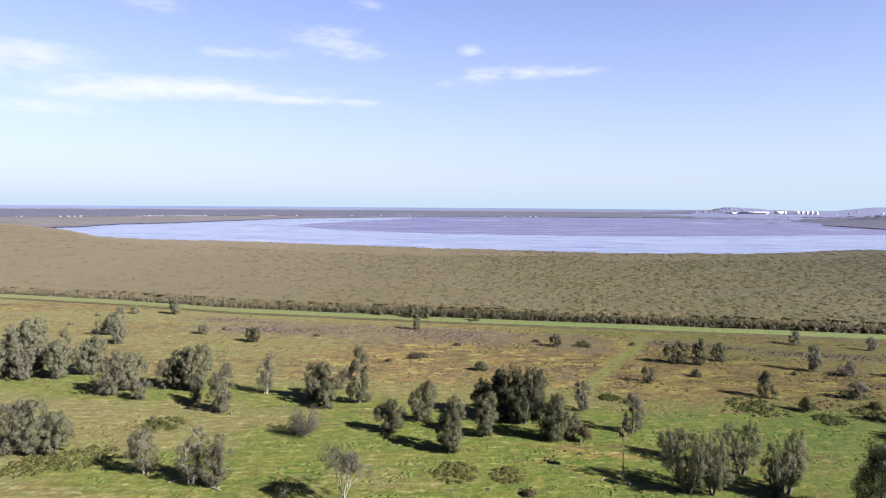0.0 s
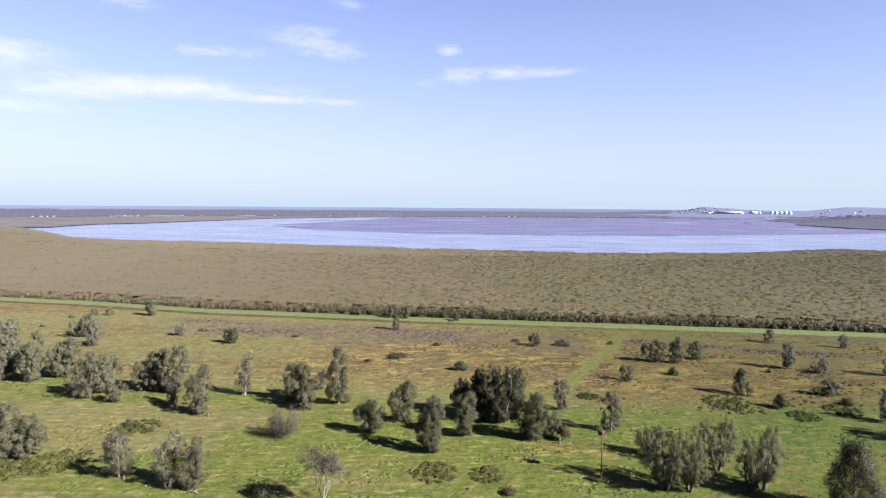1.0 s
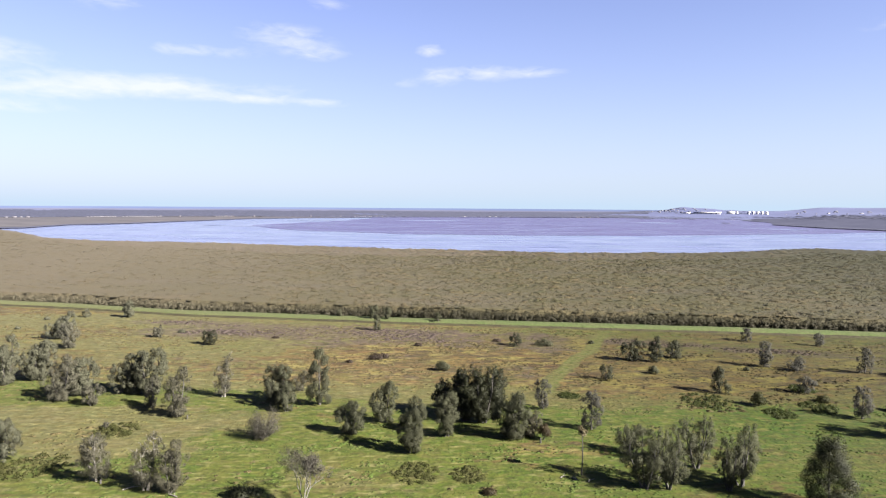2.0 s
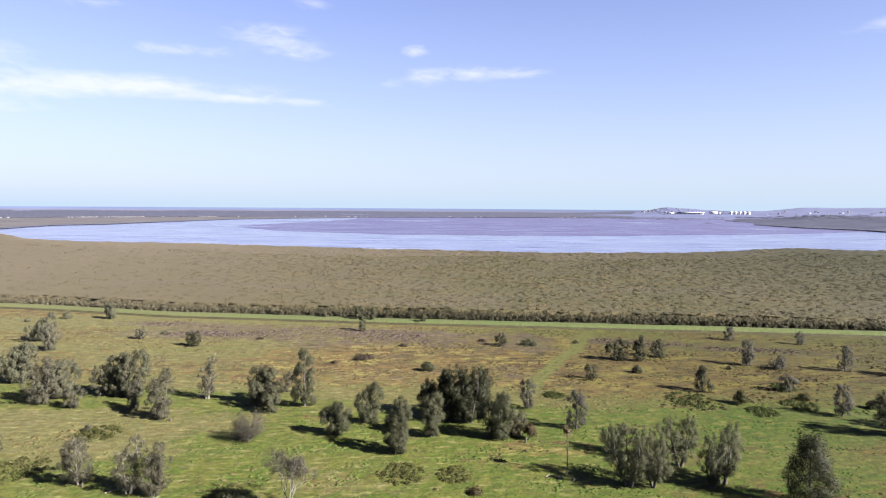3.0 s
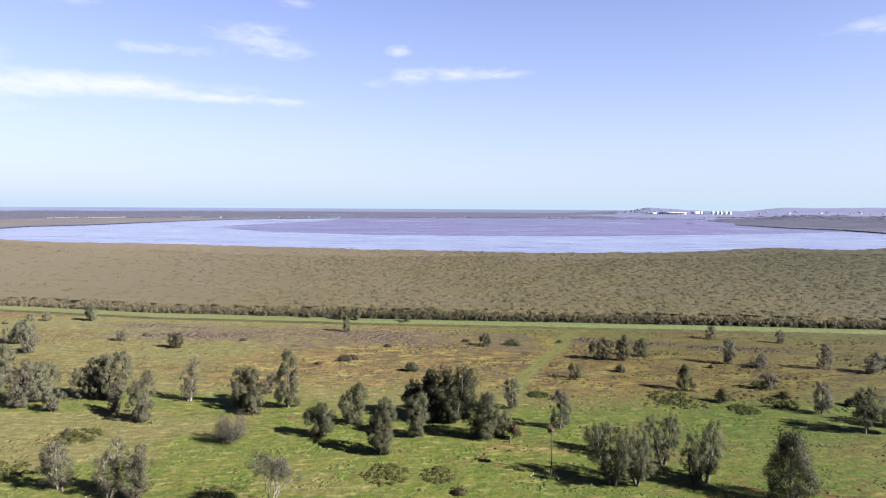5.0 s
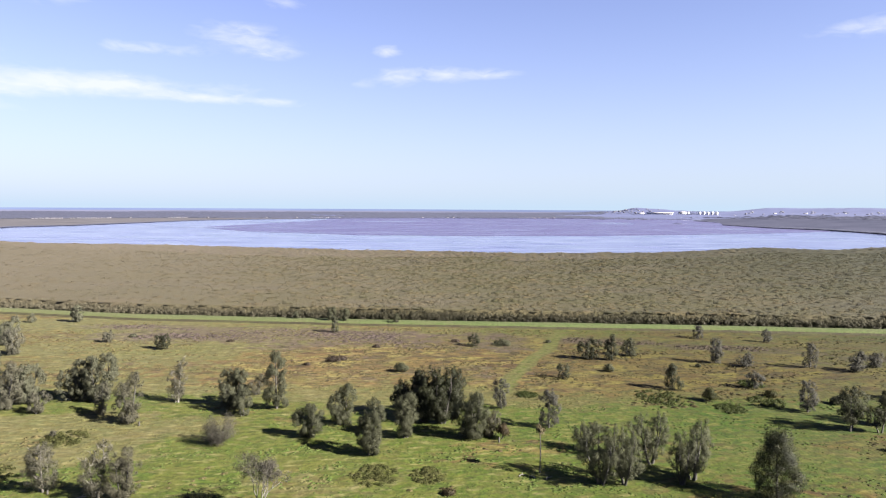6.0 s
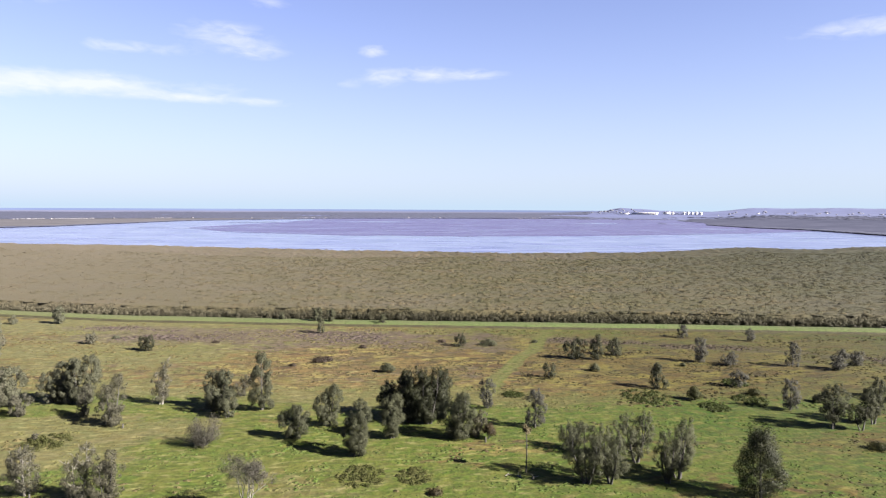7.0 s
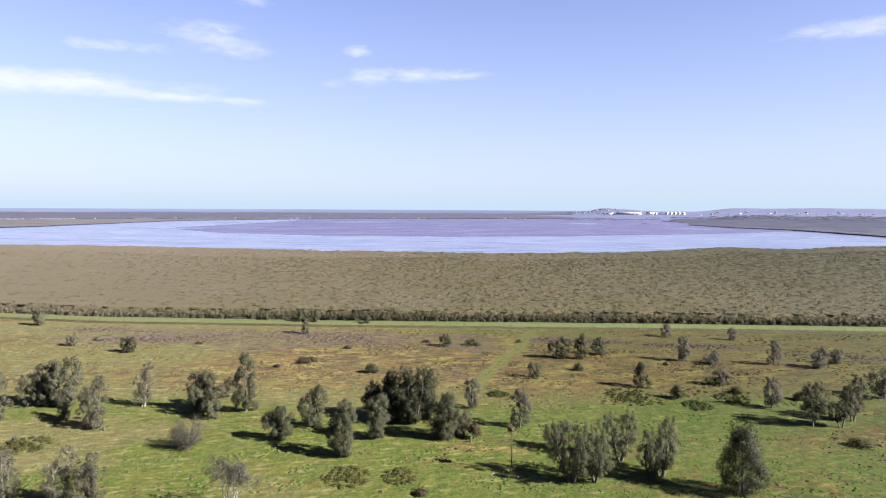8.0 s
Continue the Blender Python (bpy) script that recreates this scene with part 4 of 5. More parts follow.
        limbs.append(tube([p, (p + tip) / 2 + g.normal(0, 0.12, 3), tip], [0.07, 0.05, 0.02], 4))
    v, f = joined(limbs)
    part("trunk", mesh_of("trunk", v, f, bark, True), base, "pale flaking trunk and limbs" if bark is BARK_PALE else "")
    cs, rs, hs = np.array(cs), np.array(rs), np.array(hs)
    fine = min(1.5, max(0.7, math.hypot(x, y) / 190.0))
    size = size * fine
    count = int(min(26000, 14.0 * leafy * (rs ** 2).sum() / (size * size * wide) * 0.5))
    solid = sprays(cs, rs, count, size, droop, SEED[0], 1.15, wide, hs)
    loose = sprays(cs, rs * 1.5, int(count * 0.26), size * 0.85, droop, SEED[0] + 5000, 1.15, wide * 0.8, hs)
    v, f, face = joined([solid, loose])
    part("crown", mesh_of("crown", v, f, leaf, normals=face), base)
    return base


def oak(x, y, h, w):
    """Slender swamp oak of one or two leaders."""
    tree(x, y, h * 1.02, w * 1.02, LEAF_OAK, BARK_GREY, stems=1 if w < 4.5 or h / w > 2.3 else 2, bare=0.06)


def open_oak(x, y, h, w):
    """Swamp oak with a lifted, open crown and its stems showing."""
    tree(x, y, h * 1.03, w * 1.2, LEAF_OAK, BARK_GREY, form="round", bare=0.15, stems=4, fill=0.62, leafy=0.62, clump=0.92,
         label="open-crowned grey-green swamp oak with bare stems showing")


def silver_oak(x, y, h, w):
    """Thin-leaved tree that lets the field show through."""
    tree(x, y, h * 1.05, w * 0.92, LEAF_SILVER, BARK_GREY, form="column", bare=0.06, stems=1 if w < 6.2 else 2, fill=0.95, leafy=0.72, clump=0.85, gaps=0.6,
         label="silver-grey thin-leaved swamp oak in rusty sedge")


def slim_oak(x, y, h, w):
    """Compact dark tree, leafy nearly to the ground."""
    tree(x, y, h, w, LEAF_MID, BARK_GREY, form="broad_base" if h / w > 1.3 else "column", bare=0.06, stems=1 if w < 6.3 else 2, fill=0.85, leafy=0.8, clump=0.9,
         label="compact dark olive swamp oak in rusty sedge")


def lifted_oak(x, y, h, w):
    """Tree with a long bare trunk under a clumped crown."""
    tree(x, y, h, w, LEAF_MID, BARK_GREY, form="round", bare=0.25, stems=2, fill=0.9, leafy=0.8,
         label="swamp oak with a clumped crown on a bare trunk")


def cluster_oak(x, y, h, w):
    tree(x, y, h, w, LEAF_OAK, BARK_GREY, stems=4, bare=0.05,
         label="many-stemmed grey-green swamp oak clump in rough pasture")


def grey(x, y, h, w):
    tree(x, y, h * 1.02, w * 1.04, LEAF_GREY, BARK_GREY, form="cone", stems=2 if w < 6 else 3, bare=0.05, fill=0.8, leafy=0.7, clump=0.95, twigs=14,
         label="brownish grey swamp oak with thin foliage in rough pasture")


def pale(x, y, h, w):
    tree(x, y, h, w * 1.05, LEAF_GREY, BARK_PALE, bare=0.10, stems=2, fill=0.8, leafy=0.55, clump=0.9, twigs=60,
         name="paperbark_tree", label="sparse grey paperbark with pale branches showing, in pasture")


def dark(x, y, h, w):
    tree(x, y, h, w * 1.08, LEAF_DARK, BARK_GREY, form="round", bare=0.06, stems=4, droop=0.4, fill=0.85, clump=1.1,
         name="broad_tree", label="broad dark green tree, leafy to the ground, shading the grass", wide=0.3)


def bush(x, y, h, w, leaf=None, label="low olive bush growing in dry grass", name="bush"):
    """A shrub without a trunk to see: stems and a mound of sprays."""
    SEED[0] += 1
    g = np.random.default_rng(SEED[0])
    base = thing(name, x, y, footing(x, y), label, "shrub", "shrubs in the paddock")
    n = 14
    q = g.uniform(0, 2 * math.pi, n)
    d = np.sqrt(g.uniform(0, 1, n)) * w * 0.36
    rs = g.uniform(0.16, 0.30, n) * w
    rs = np.minimum(rs, h * 0.55)
    cs = np.stack([np.cos(q) * d, np.sin(q) * d, np.maximum(0.25 * h, (h - rs) * (1 - (d / (w * 0.5)) ** 2) * g.uniform(0.6, 1.0, n))], -1)
    limbs = [tube([(0, 0, 0), c * 0.55, c], [0.05 + 0.006 * h, 0.04, 0.015], 5) for c in cs[:6]]
    v, f = joined(limbs)
    part("branchwork", mesh_of("branchwork", v, f, BARK_GREY, True), base)
    v, f, face = sprays(cs, rs, int(500 + 110 * h * w), 0.36, 0.2, SEED[0], 0.9, 0.2)
    part("foliage", mesh_of("foliage", v, f, leaf or LEAF_OAK, normals=face), base)


def green(x, y, h, w):
    bush(x, y, h, w, LEAF_GREEN, "fresh green rounded shrub in rough pasture")


def brown(x, y, h, w):
    bush(x, y, h, w, LEAF_BROWN, "brown dry bush in rough pasture")


def mound(x, y, h, w):
    """A spreading patch of rushes: many low tufts that lean outward."""
    SEED[0] += 1
    g = np.random.default_rng(SEED[0])
    base = thing("rush_patch", x, y, -0.1, "low spreading patch of dull green rushes in grass", "rushes", "rush patches")
    n, w = 110, w * 1.35
    q, d = g.uniform(0, 2 * math.pi, n), np.sqrt(g.uniform(0, 1, n))
    rs = g.uniform(0.35, 0.75, n)
    cs = np.stack([np.cos(q) * d * w * 0.5, np.sin(q) * d * w * 0.62, 0.08 + 0.17 * h * (1 - 0.75 * d * d) * g.uniform(0.6, 1, n)], -1)
    v, f, face = sprays(cs, rs, int(2400 + 260 * w), 0.30, -0.8, SEED[0], 0.6, 0.26, cs * (1, 1, 0) - (0, 0, 1.4))
    part("rush_tuft", mesh_of("rush_tuft", v, f, LEAF_RUSH if x > 40 else LEAF_RUSH_PALE, normals=face), base)


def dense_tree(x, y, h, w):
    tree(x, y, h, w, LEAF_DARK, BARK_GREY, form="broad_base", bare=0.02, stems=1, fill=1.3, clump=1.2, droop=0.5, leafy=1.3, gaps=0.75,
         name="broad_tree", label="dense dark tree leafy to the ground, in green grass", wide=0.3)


def leafless(x, y, h, w):
    """A grey bush, all fine twigs and little leaf."""
    SEED[0] += 1
    g = np.random.default_rng(SEED[0])
    h, w = h * 1.06, w * 1.12
    base = thing("leafless_bush", x, y, -0.1, "pale grey leafless bush, dense with fine twigs", "shrub", "shrubs in the paddock")
    limbs, tips = [], []
    for k in range(44):
        q, e = g.uniform(0, 2 * math.pi), math.asin(g.uniform(0.12, 1.0))
        d = np.array([math.cos(q) * math.cos(e) * w * 0.5, math.sin(q) * math.cos(e) * w * 0.5, math.sin(e) * h * 0.95])
        limbs.append(tube([(0, 0, 0), d * 0.5 + g.normal(0, 0.2, 3), d * g.uniform(0.8, 1)], [0.10, 0.05, 0.02], 5))
        tips += [d * 0.45, d * 0.62, d * 0.78, d * 0.9]
    v, f = joined(limbs)
    part("branchwork", mesh_of("branchwork", v, f, BARK_GREY, True), base)
    tips = np.array(tips)
    tips[:, 2] = np.maximum(tips[:, 2], 0.5)
    v, f, face = sprays(tips, np.full(len(tips), w * 0.12), 9000, 0.42, -0.5, SEED[0], 1.0, 0.07)
    part("brushwood", mesh_of("brushwood", v, f, LEAF_TWIG, normals=face), base)


LEAF_TWIG = leaf_material("grey_twigs", (0.0244, 0.0225, 0.0183), (0.0559, 0.0520, 0.0427), (0.0400, 0.0369, 0.0299))


def bare_tree(x, y, h, w):
    """A dying tree: pale forked limbs with a little foliage left."""
    SEED[0] += 1
    g = np.random.default_rng(SEED[0])
    base = thing("dying_tree", x, y, -0.1, "dying tree with bare white limbs and sparse grey leaves", "tree", "trees in the paddock")
    limbs, tips = [], []

    def grow(p, d, length, r, depth):
        q = p + d * length
        mid = (p + q) / 2 + g.normal(0, 0.06, 3) * length
        limbs.append(tube([p, mid, q], [r, r * 0.8, r * 0.55], 6 if depth < 2 else 4))
        if depth > 1:
            tips.append(q)
        if depth < 5:
            for _ in range(3 if depth < 2 else 2):
                e = d + g.normal(0, 0.42, 3) + np.array([0, 0, 0.22])
                grow(q, e / np.linalg.norm(e), length * g.uniform(0.55, 0.8), r * 0.55, depth + 1)

    for k in range(3):
        d = np.array([0.2 * (k - 1) + g.normal(0, 0.1), g.normal(0, 0.2), 1.0])
        grow(np.zeros(3), d / np.linalg.norm(d), h * 0.34, 0.22, 0)
    v, f = joined(limbs)
    v = v * (h / v[:, 2].max())
    part("branchwork", mesh_of("branchwork", v, f, BARK_PALE, True), base, "bare white forked limbs")
    tips = np.array(tips) * (h / (h * 1.02))
    v, f, face = sprays(tips, np.full(len(tips), 0.6), 7500, 0.34, 0.2, SEED[0], 1.0, 0.12)
    part("crown", mesh_of("crown", v, f, LEAF_TWIG, normals=face), base, "thin grey twigs and last leaves")


def tall_stick(x, y, h):
    """A very slender bare trunk with a pale tuft at its head."""
    base = thing("bare_trunk", x, y, -0.1, "tall thin bare grey trunk with a pale tuft at its top", "tree", "trees in the paddock")
    us = np.linspace(0, 1, 9)
    v, f = tube([(0.12 * math.sin(4 * u), 0.1 * math.cos(3 * u), h * 0.93 * u) for u in us], [0.16 - 0.07 * u for u in us], 8)
    part("trunk", mesh_of("trunk", v, f, BARK_GREY, True), base)
    g = np.random.default_rng(5)
    cs = np.array([(0.1 + g.normal(0, 0.35), g.normal(0, 0.35), h * 0.93 + g.uniform(-0.5, 0.7)) for _ in range(9)])
    v, f, face = sprays(cs, np.full(9, 0.55), 420, 0.5, 0.6, 5)
    part("tuft", mesh_of("tuft", v, f, LEAF_STRAW, normals=face), base, "pale straw-coloured tuft")


LEAF_STRAW = leaf_material("straw_tuft", (0.0329, 0.0266, 0.0144), (0.0654, 0.0552, 0.0329), (0.0491, 0.0410, 0.0237))
cluster_oak(-150.5, 231.1, 18.1, 9.1)
cluster_oak(-144.3, 233.7, 20.3, 10.9)
cluster_oak(-145.0, 241.8, 19.4, 9.3)
cluster_oak(-130.6, 230.2, 16.7, 8.7)
grey(-141.2, 227.6, 10.2, 7.8)
cluster_oak(-123.9, 236.6, 14.0, 9.7)
cluster_oak(-151.4, 309.1, 10.4, 10.2)
grey(-137.5, 288.0, 10.7, 7.9)
oak(-173.4, 366.6, 4.0, 4.0)
oak(-166.0, 366.9, 4.6, 3.7)
oak(-143.9, 366.0, 9.2, 6.5)
grey(-103.6, 210.7, 14.1, 9.7)
cluster_oak(-100.4, 216.7, 12.5, 8.9)
grey(-92.4, 205.4, 6.6, 6.3)
oak(-87.6, 218.4, 12.6, 8.2)
oak(-82.7, 217.1, 14.0, 6.5)
oak(-78.6, 215.9, 15.0, 8.0)
grey(-73.5, 202.2, 9.3, 4.6)
grey(-63.4, 194.0, 13.9, 7.4)
pale(-55.7, 213.2, 13.6, 6.2)
grey(-109.6, 310.7, 5.5, 4.9)
bush(-103.0, 322.4, 1.9, 3.9)
slim_oak(-82.3, 293.6, 6.7, 6.5)
grey(-102.8, 160.0, 12.4, 9.7)
oak(-97.9, 159.0, 13.3, 7.7)
oak(-93.5, 159.8, 10.4, 7.6)
pale(-66.3, 148.6, 11.5, 7.8)
pale(-53.7, 143.2, 12.1, 6.6)
grey(-48.2, 142.1, 11.3, 6.7)
bush(-32.3, 138.4, 3.5, 7.3, LEAF_DARK, "dark low bush with tangled branches in pasture")
leafless(-35.3, 174.7, 9.0, 8.8)
cluster_oak(-37.8, 204.3, 12.5, 8.6)
oak(-33.7, 197.5, 8.2, 5.3)
grey(-32.7, 219.8, 6.7, 5.0)
oak(-24.8, 203.5, 17.3, 6.4)
oak(-13.7, 176.9, 9.2, 7.0)
oak(-5.3, 186.6, 11.3, 7.4)
oak(2.3, 162.8, 13.7, 7.3)
oak(11.5, 174.4, 12.1, 6.6)
dark(13.0, 192.6, 12.3, 7.3)
dark(26.0, 189.3, 14.0, 8.8)
cluster_oak(28.1, 172.2, 12.8, 9.5)
grey(33.4, 173.6, 6.8, 6.4)
brown(36.2, 170.7, 5.3, 4.0)
silver_oak(41.6, 197.1, 8.9, 5.0)
silver_oak(50.8, 178.3, 10.5, 5.8)
oak(-12.5, 326.0, 7.9, 4.3)
oak(-15.4, 355.1, 6.9, 4.7)
oak(-33.5, 361.6, 4.2, 3.0)
oak(-8.3, 353.7, 6.5, 3.8)
oak(18.2, 346.2, 4.4, 4.0)
bush(14.5, 245.7, 4.4, 5.7)
slim_oak(48.5, 288.7, 5.6, 5.3)
bush(60.7, 289.1, 3.4, 7.8)
slim_oak(90.0, 257.8, 8.9, 8.1)
slim_oak(97.9, 257.1, 10.6, 6.4)
bush(90.0, 238.0, 3.6, 3.8)
slim_oak(108.1, 263.1, 7.5, 6.6)
slim_oak(70.0, 229.8, 5.8, 6.0)
slim_oak(102.3, 212.2, 9.0, 6.2)
silver_oak(154.0, 295.9, 6.2, 5.0)
silver_oak(136.3, 247.6, 9.8, 5.8)
silver_oak(145.1, 241.2, 5.3, 6.5)
silver_oak(180.9, 284.1, 5.7, 4.7)
silver_oak(130.7, 211.6, 5.7, 5.3)
green(107.7, 198.1, 4.9, 4.7)
green(130.5, 201.5, 2.7, 5.2)
open_oak(55.3, 160.5, 7.3, 6.4)
open_oak(51.9, 140.1, 13.0, 7.9)
open_oak(56.8, 139.4, 12.5, 7.0)
open_oak(67.5, 150.4, 12.2, 7.1)
open_oak(72.9, 140.2, 13.1, 7.6)
open_oak(69.3, 137.9, 10.3, 4.6)
dense_tree(84.8, 127.7, 15.6, 12.4)
silver_oak(167.9, 236.4, 9.2, 5.3)
silver_oak(181.6, 229.9, 7.5, 7.3)
silver_oak(193.4, 234.9, 5.8, 6.5)
silver_oak(131.1, 184.7, 9.3, 6.0)
open_oak(172.9, 189.3, 9.6, 7.2)
bush(145.8, 191.2, 3.2, 4.8)
green(132.6, 150.9, 2.6, 6.6)
bare_tree(-19.1, 131.7, 12.0, 7.7)
tall_stick(40.1, 147.6, 10.8)
mound(-75.2, 181.6, 2.8, 8.1)
grey(-79.2, 183.9, 2.0, 2.0)
mound(14.9, 148.5, 2.3, 5.7)
mound(3.0, 149.8, 3.0, 7.9)
brown(18.3, 138.4, 1.6, 3.5)
mound(125.2, 195.3, 2.5, 7.7)
mound(109.8, 189.7, 1.6, 6.5)
mound(93.9, 204.0, 2.1, 11.1)
mound(-83.7, 157.0, 1.9, 10.3)
mound(-92.8, 152.3, 1.7, 8.8)
mound(52.7, 210.9, 1.4, 4.7)
mound(132.0, 216.1, 1.8, 6.3)
bush(-9.5, 266.2, 2.5, 9.7, LEAF_HEATH, "low mauve-brown heath bush in dry grass")
bush(142.0, 336.7, 2.0, 2.1)
bush(126.3, 242.1, 1.8, 2.3)
bush(139.5, 220.9, 1.4, 2.4)
bush(82.3, 292.2, 1.7, 3.0)
bush(-181.7, 358.7, 2.1, 2.7)
bush(-181.8, 331.4, 1.9, 2.8)
bush(-20.1, 259.0, 1.3, 3.4, LEAF_HEATH, "low mauve-brown heath bush in dry grass")
bush(6.6, 289.5, 1.5, 4.3, LEAF_HEATH, "low mauve-brown heath bush in dry grass")
bush(-57.2, 307.3, 1.3, 4.1, LEAF_HEATH, "low mauve-brown heath bush in dry grass")
bush(41.6, 298.0, 1.5, 4.5, LEAF_HEATH, "low mauve-brown heath bush in dry grass")
dark(17.2, 187.0, 15.6, 8.6)
dark(22.4, 185.4, 16.3, 9.2)
lifted_oak(131.7, 167.3, 12.6, 9.4)
lifted_oak(138.4, 165.0, 10.4, 6.6)
lifted_oak(145.8, 169.4, 13.0, 7.4)


# ---- fallen wood and stumps ----
def stump(x, y, h):
    base = thing("tree_stump", x, y, -0.05, "short pale weathered stump standing in grass", "stump", "stumps in the paddock")
    v, f = tube([(0, 0, 0), (0.03, 0, h * 0.5), (0.05, 0.02, h), (0.05, 0.02, h + 0.02)], [0.26, 0.2, 0.19, 0.02], 9)
    part("stump_wood", mesh_of("stump_wood", v, f, BARK_GREY, True), base)


def fallen_branch(x, y, length, turn):
    base = thing("fallen_branch", x, y, 0.0, "bleached fallen branch lying in the grass", "branch", "fallen branches")
    d = np.array([math.cos(turn), math.sin(turn), 0.0])
    n = np.array([-d[1], d[0], 0.0])
    pieces = [tube([d * 0, d * length * 0.5 + n * 0.2 + np.array([0, 0, 0.25]), d * length + np.array([0, 0, 0.15])], [0.16, 0.12, 0.04], 6)]
    for k in range(3):
        p = d * length * (0.35 + 0.2 * k) + np.array([0, 0, 0.22])
        pieces.append(tube([p, p + d * 0.5 + n * (0.8 if k % 2 else -0.8) + np.array([0, 0, 0.3])], [0.08, 0.02], 5))
    v, f = joined(pieces)
    part("branch_wood", mesh_of("branch_wood", v, f, BARK_PALE, True), base)


stump(-60.0, 191.5, 1.1)
stump(35.0, 168.5, 1.3)
stump(-64.5, 147.0, 0.9)
fallen_branch(-58.5, 143.5, 3.4, 0.4)
fallen_branch(-46.0, 139.5, 2.6, 2.6)
# Branches added in place of pale shapes taken for lying cattle.
fallen_branch(35.0, 146.2, 1.5, 0.3)
fallen_branch(38.4, 144.8, 1.4, 2.2)
fallen_branch(40.6, 143.6, 1.3, 0.9)


# ---- buildings and tanks across the water ----
def box(w, d, h, z=0.0):
    x, y = w / 2, d / 2
    v = np.array([(-x, -y, z), (x, -y, z), (x, y, z), (-x, y, z), (-x, -y, z + h), (x, -y, z + h), (x, y, z + h), (-x, y, z + h)])
    f = np.array([(0, 1, 5, 4), (1, 2, 6, 5), (2, 3, 7, 6), (3, 0, 4, 7), (4, 5, 6, 7), (3, 2, 1, 0)])
    return v, f


def gable(w, d, h, z):
    x, y = w / 2 * 1.06, d / 2 * 1.08
    v = np.array([(-x, -y, z), (x, -y, z), (x, y, z), (-x, y, z), (-x, 0, z + h), (x, 0, z + h)])
    f = np.array([(0, 1, 5), (0, 5, 4), (2, 3, 4), (2, 4, 5), (1, 2, 5), (3, 0, 4), (0, 3, 2), (0, 2, 1)])
    return v, f


def place(a, r):
    z = float(far_rise(np.array([a]), np.array([r]))[0]) if r > 3400 else 0.5
    return r * math.sin(radians(a)), r * math.cos(radians(a)), z


HOUSE_MESH = {}


def house(a, r, w, h, label, wall, roof, name="house"):
    x, y, z = place(a, r)
    base = thing(name, x, y, z, label, "house", "houses across the water")
    base.rotation_euler.z = -radians(a) + 0.3 * math.sin(a * 37)
    key = (w, h, wall.name)
    if key not in HOUSE_MESH:
        HOUSE_MESH[key] = (mesh_of("wall", *box(w, w * 0.6, h), wall), mesh_of("roof", *gable(w, w * 0.6, h * 0.4, h), roof),
                           mesh_of("window", *box(w * 0.18, 0.3, h * 0.4), GLASS))
    part("wall", HOUSE_MESH[key][0], base)
    part("roof", HOUSE_MESH[key][1], base, "pale metal roof")
    for k in (-0.3, 0.0, 0.3):
        win = part("window", HOUSE_MESH[key][2], base, "dark window")
        win.location = (k * w, -w * 0.3, h * 0.35)


GLASS, gnt, gb = material("window_glass")
gb.inputs["Base Color"].default_value, gb.inputs["Roughness"].default_value = (0.05, 0.06, 0.07, 1), 0.1


def warehouse(a, r, w, h, label):
    x, y, z = place(a, r)
    base = thing("warehouse", x, y, z - 1, label, "building", "industry across the water")
    base.rotation_euler.z = -radians(a)
    part("wall", mesh_of("wall", *box(w, w * 0.3, h), WHITE), base)
    part("roof", mesh_of("roof", *gable(w, w * 0.3, h * 0.3, h), ROOF), base, "long pale metal roof")
    for k in range(5):
        d = part("roller_door", mesh_of("roller_door", *box(w * 0.05, 0.6, h * 0.6), CONCRETE), base, "grey roller door")
        d.location = ((k - 2) * w * 0.17, -w * 0.15, 0)


def storage_tank(a, r, w, h):
    x, y, z = place(a, r)
    base = thing("storage_tank", x, y, z - 1, "tall white cylindrical storage tank across the water", "tank", "storage tanks")
    v, f = tube([(0, 0, 0), (0, 0, h)], [w / 2, w / 2], 24)
    part("shell", mesh_of("shell", v, f, WHITE, False), base)
    v, f = tube([(0, 0, h), (0, 0, h + 0.6), (0, 0, h + w * 0.10), (0, 0, h + w * 0.13)], [w / 2 + 0.2, w / 2, w / 4, 0.2], 24)
    part("dome_roof", mesh_of("dome_roof", v, f, WHITE, True), base)


def tower(a, r, w, h):
    x, y, z = place(a, r)
    base = thing("tower_block", x, y, z - 1, "distant pale grey tower block on the far shore", "building", "industry across the water")
    base.rotation_euler.z = -radians(a)
    part("wall", mesh_of("wall", *box(w, w, h), CONCRETE), base)
    part("roof", mesh_of("roof", *box(w * 1.04, w * 1.04, 1.2, h), CONCRETE), base)


warehouse(24.4, 4330, 150, 9, "long white warehouse across the water")
warehouse(22.95, 4330, 40, 7, "white warehouse shed across the water")
warehouse(26.1, 4340, 45, 12, "short white warehouse across the water")
for k in range(5):
    storage_tank(27.38 + 0.31 * k, 4330, 17, 15 + (k % 2) * 1.5)
storage_tank(26.55, 4350, 12, 13)
for k in range(9):
    tower(19.3 + 0.28 * k + 0.12 * math.sin(9 * k), 4450 + 12 * k, 8 + 4 * (k % 3), 4 + 5 * ((k * 5) % 4) / 3)
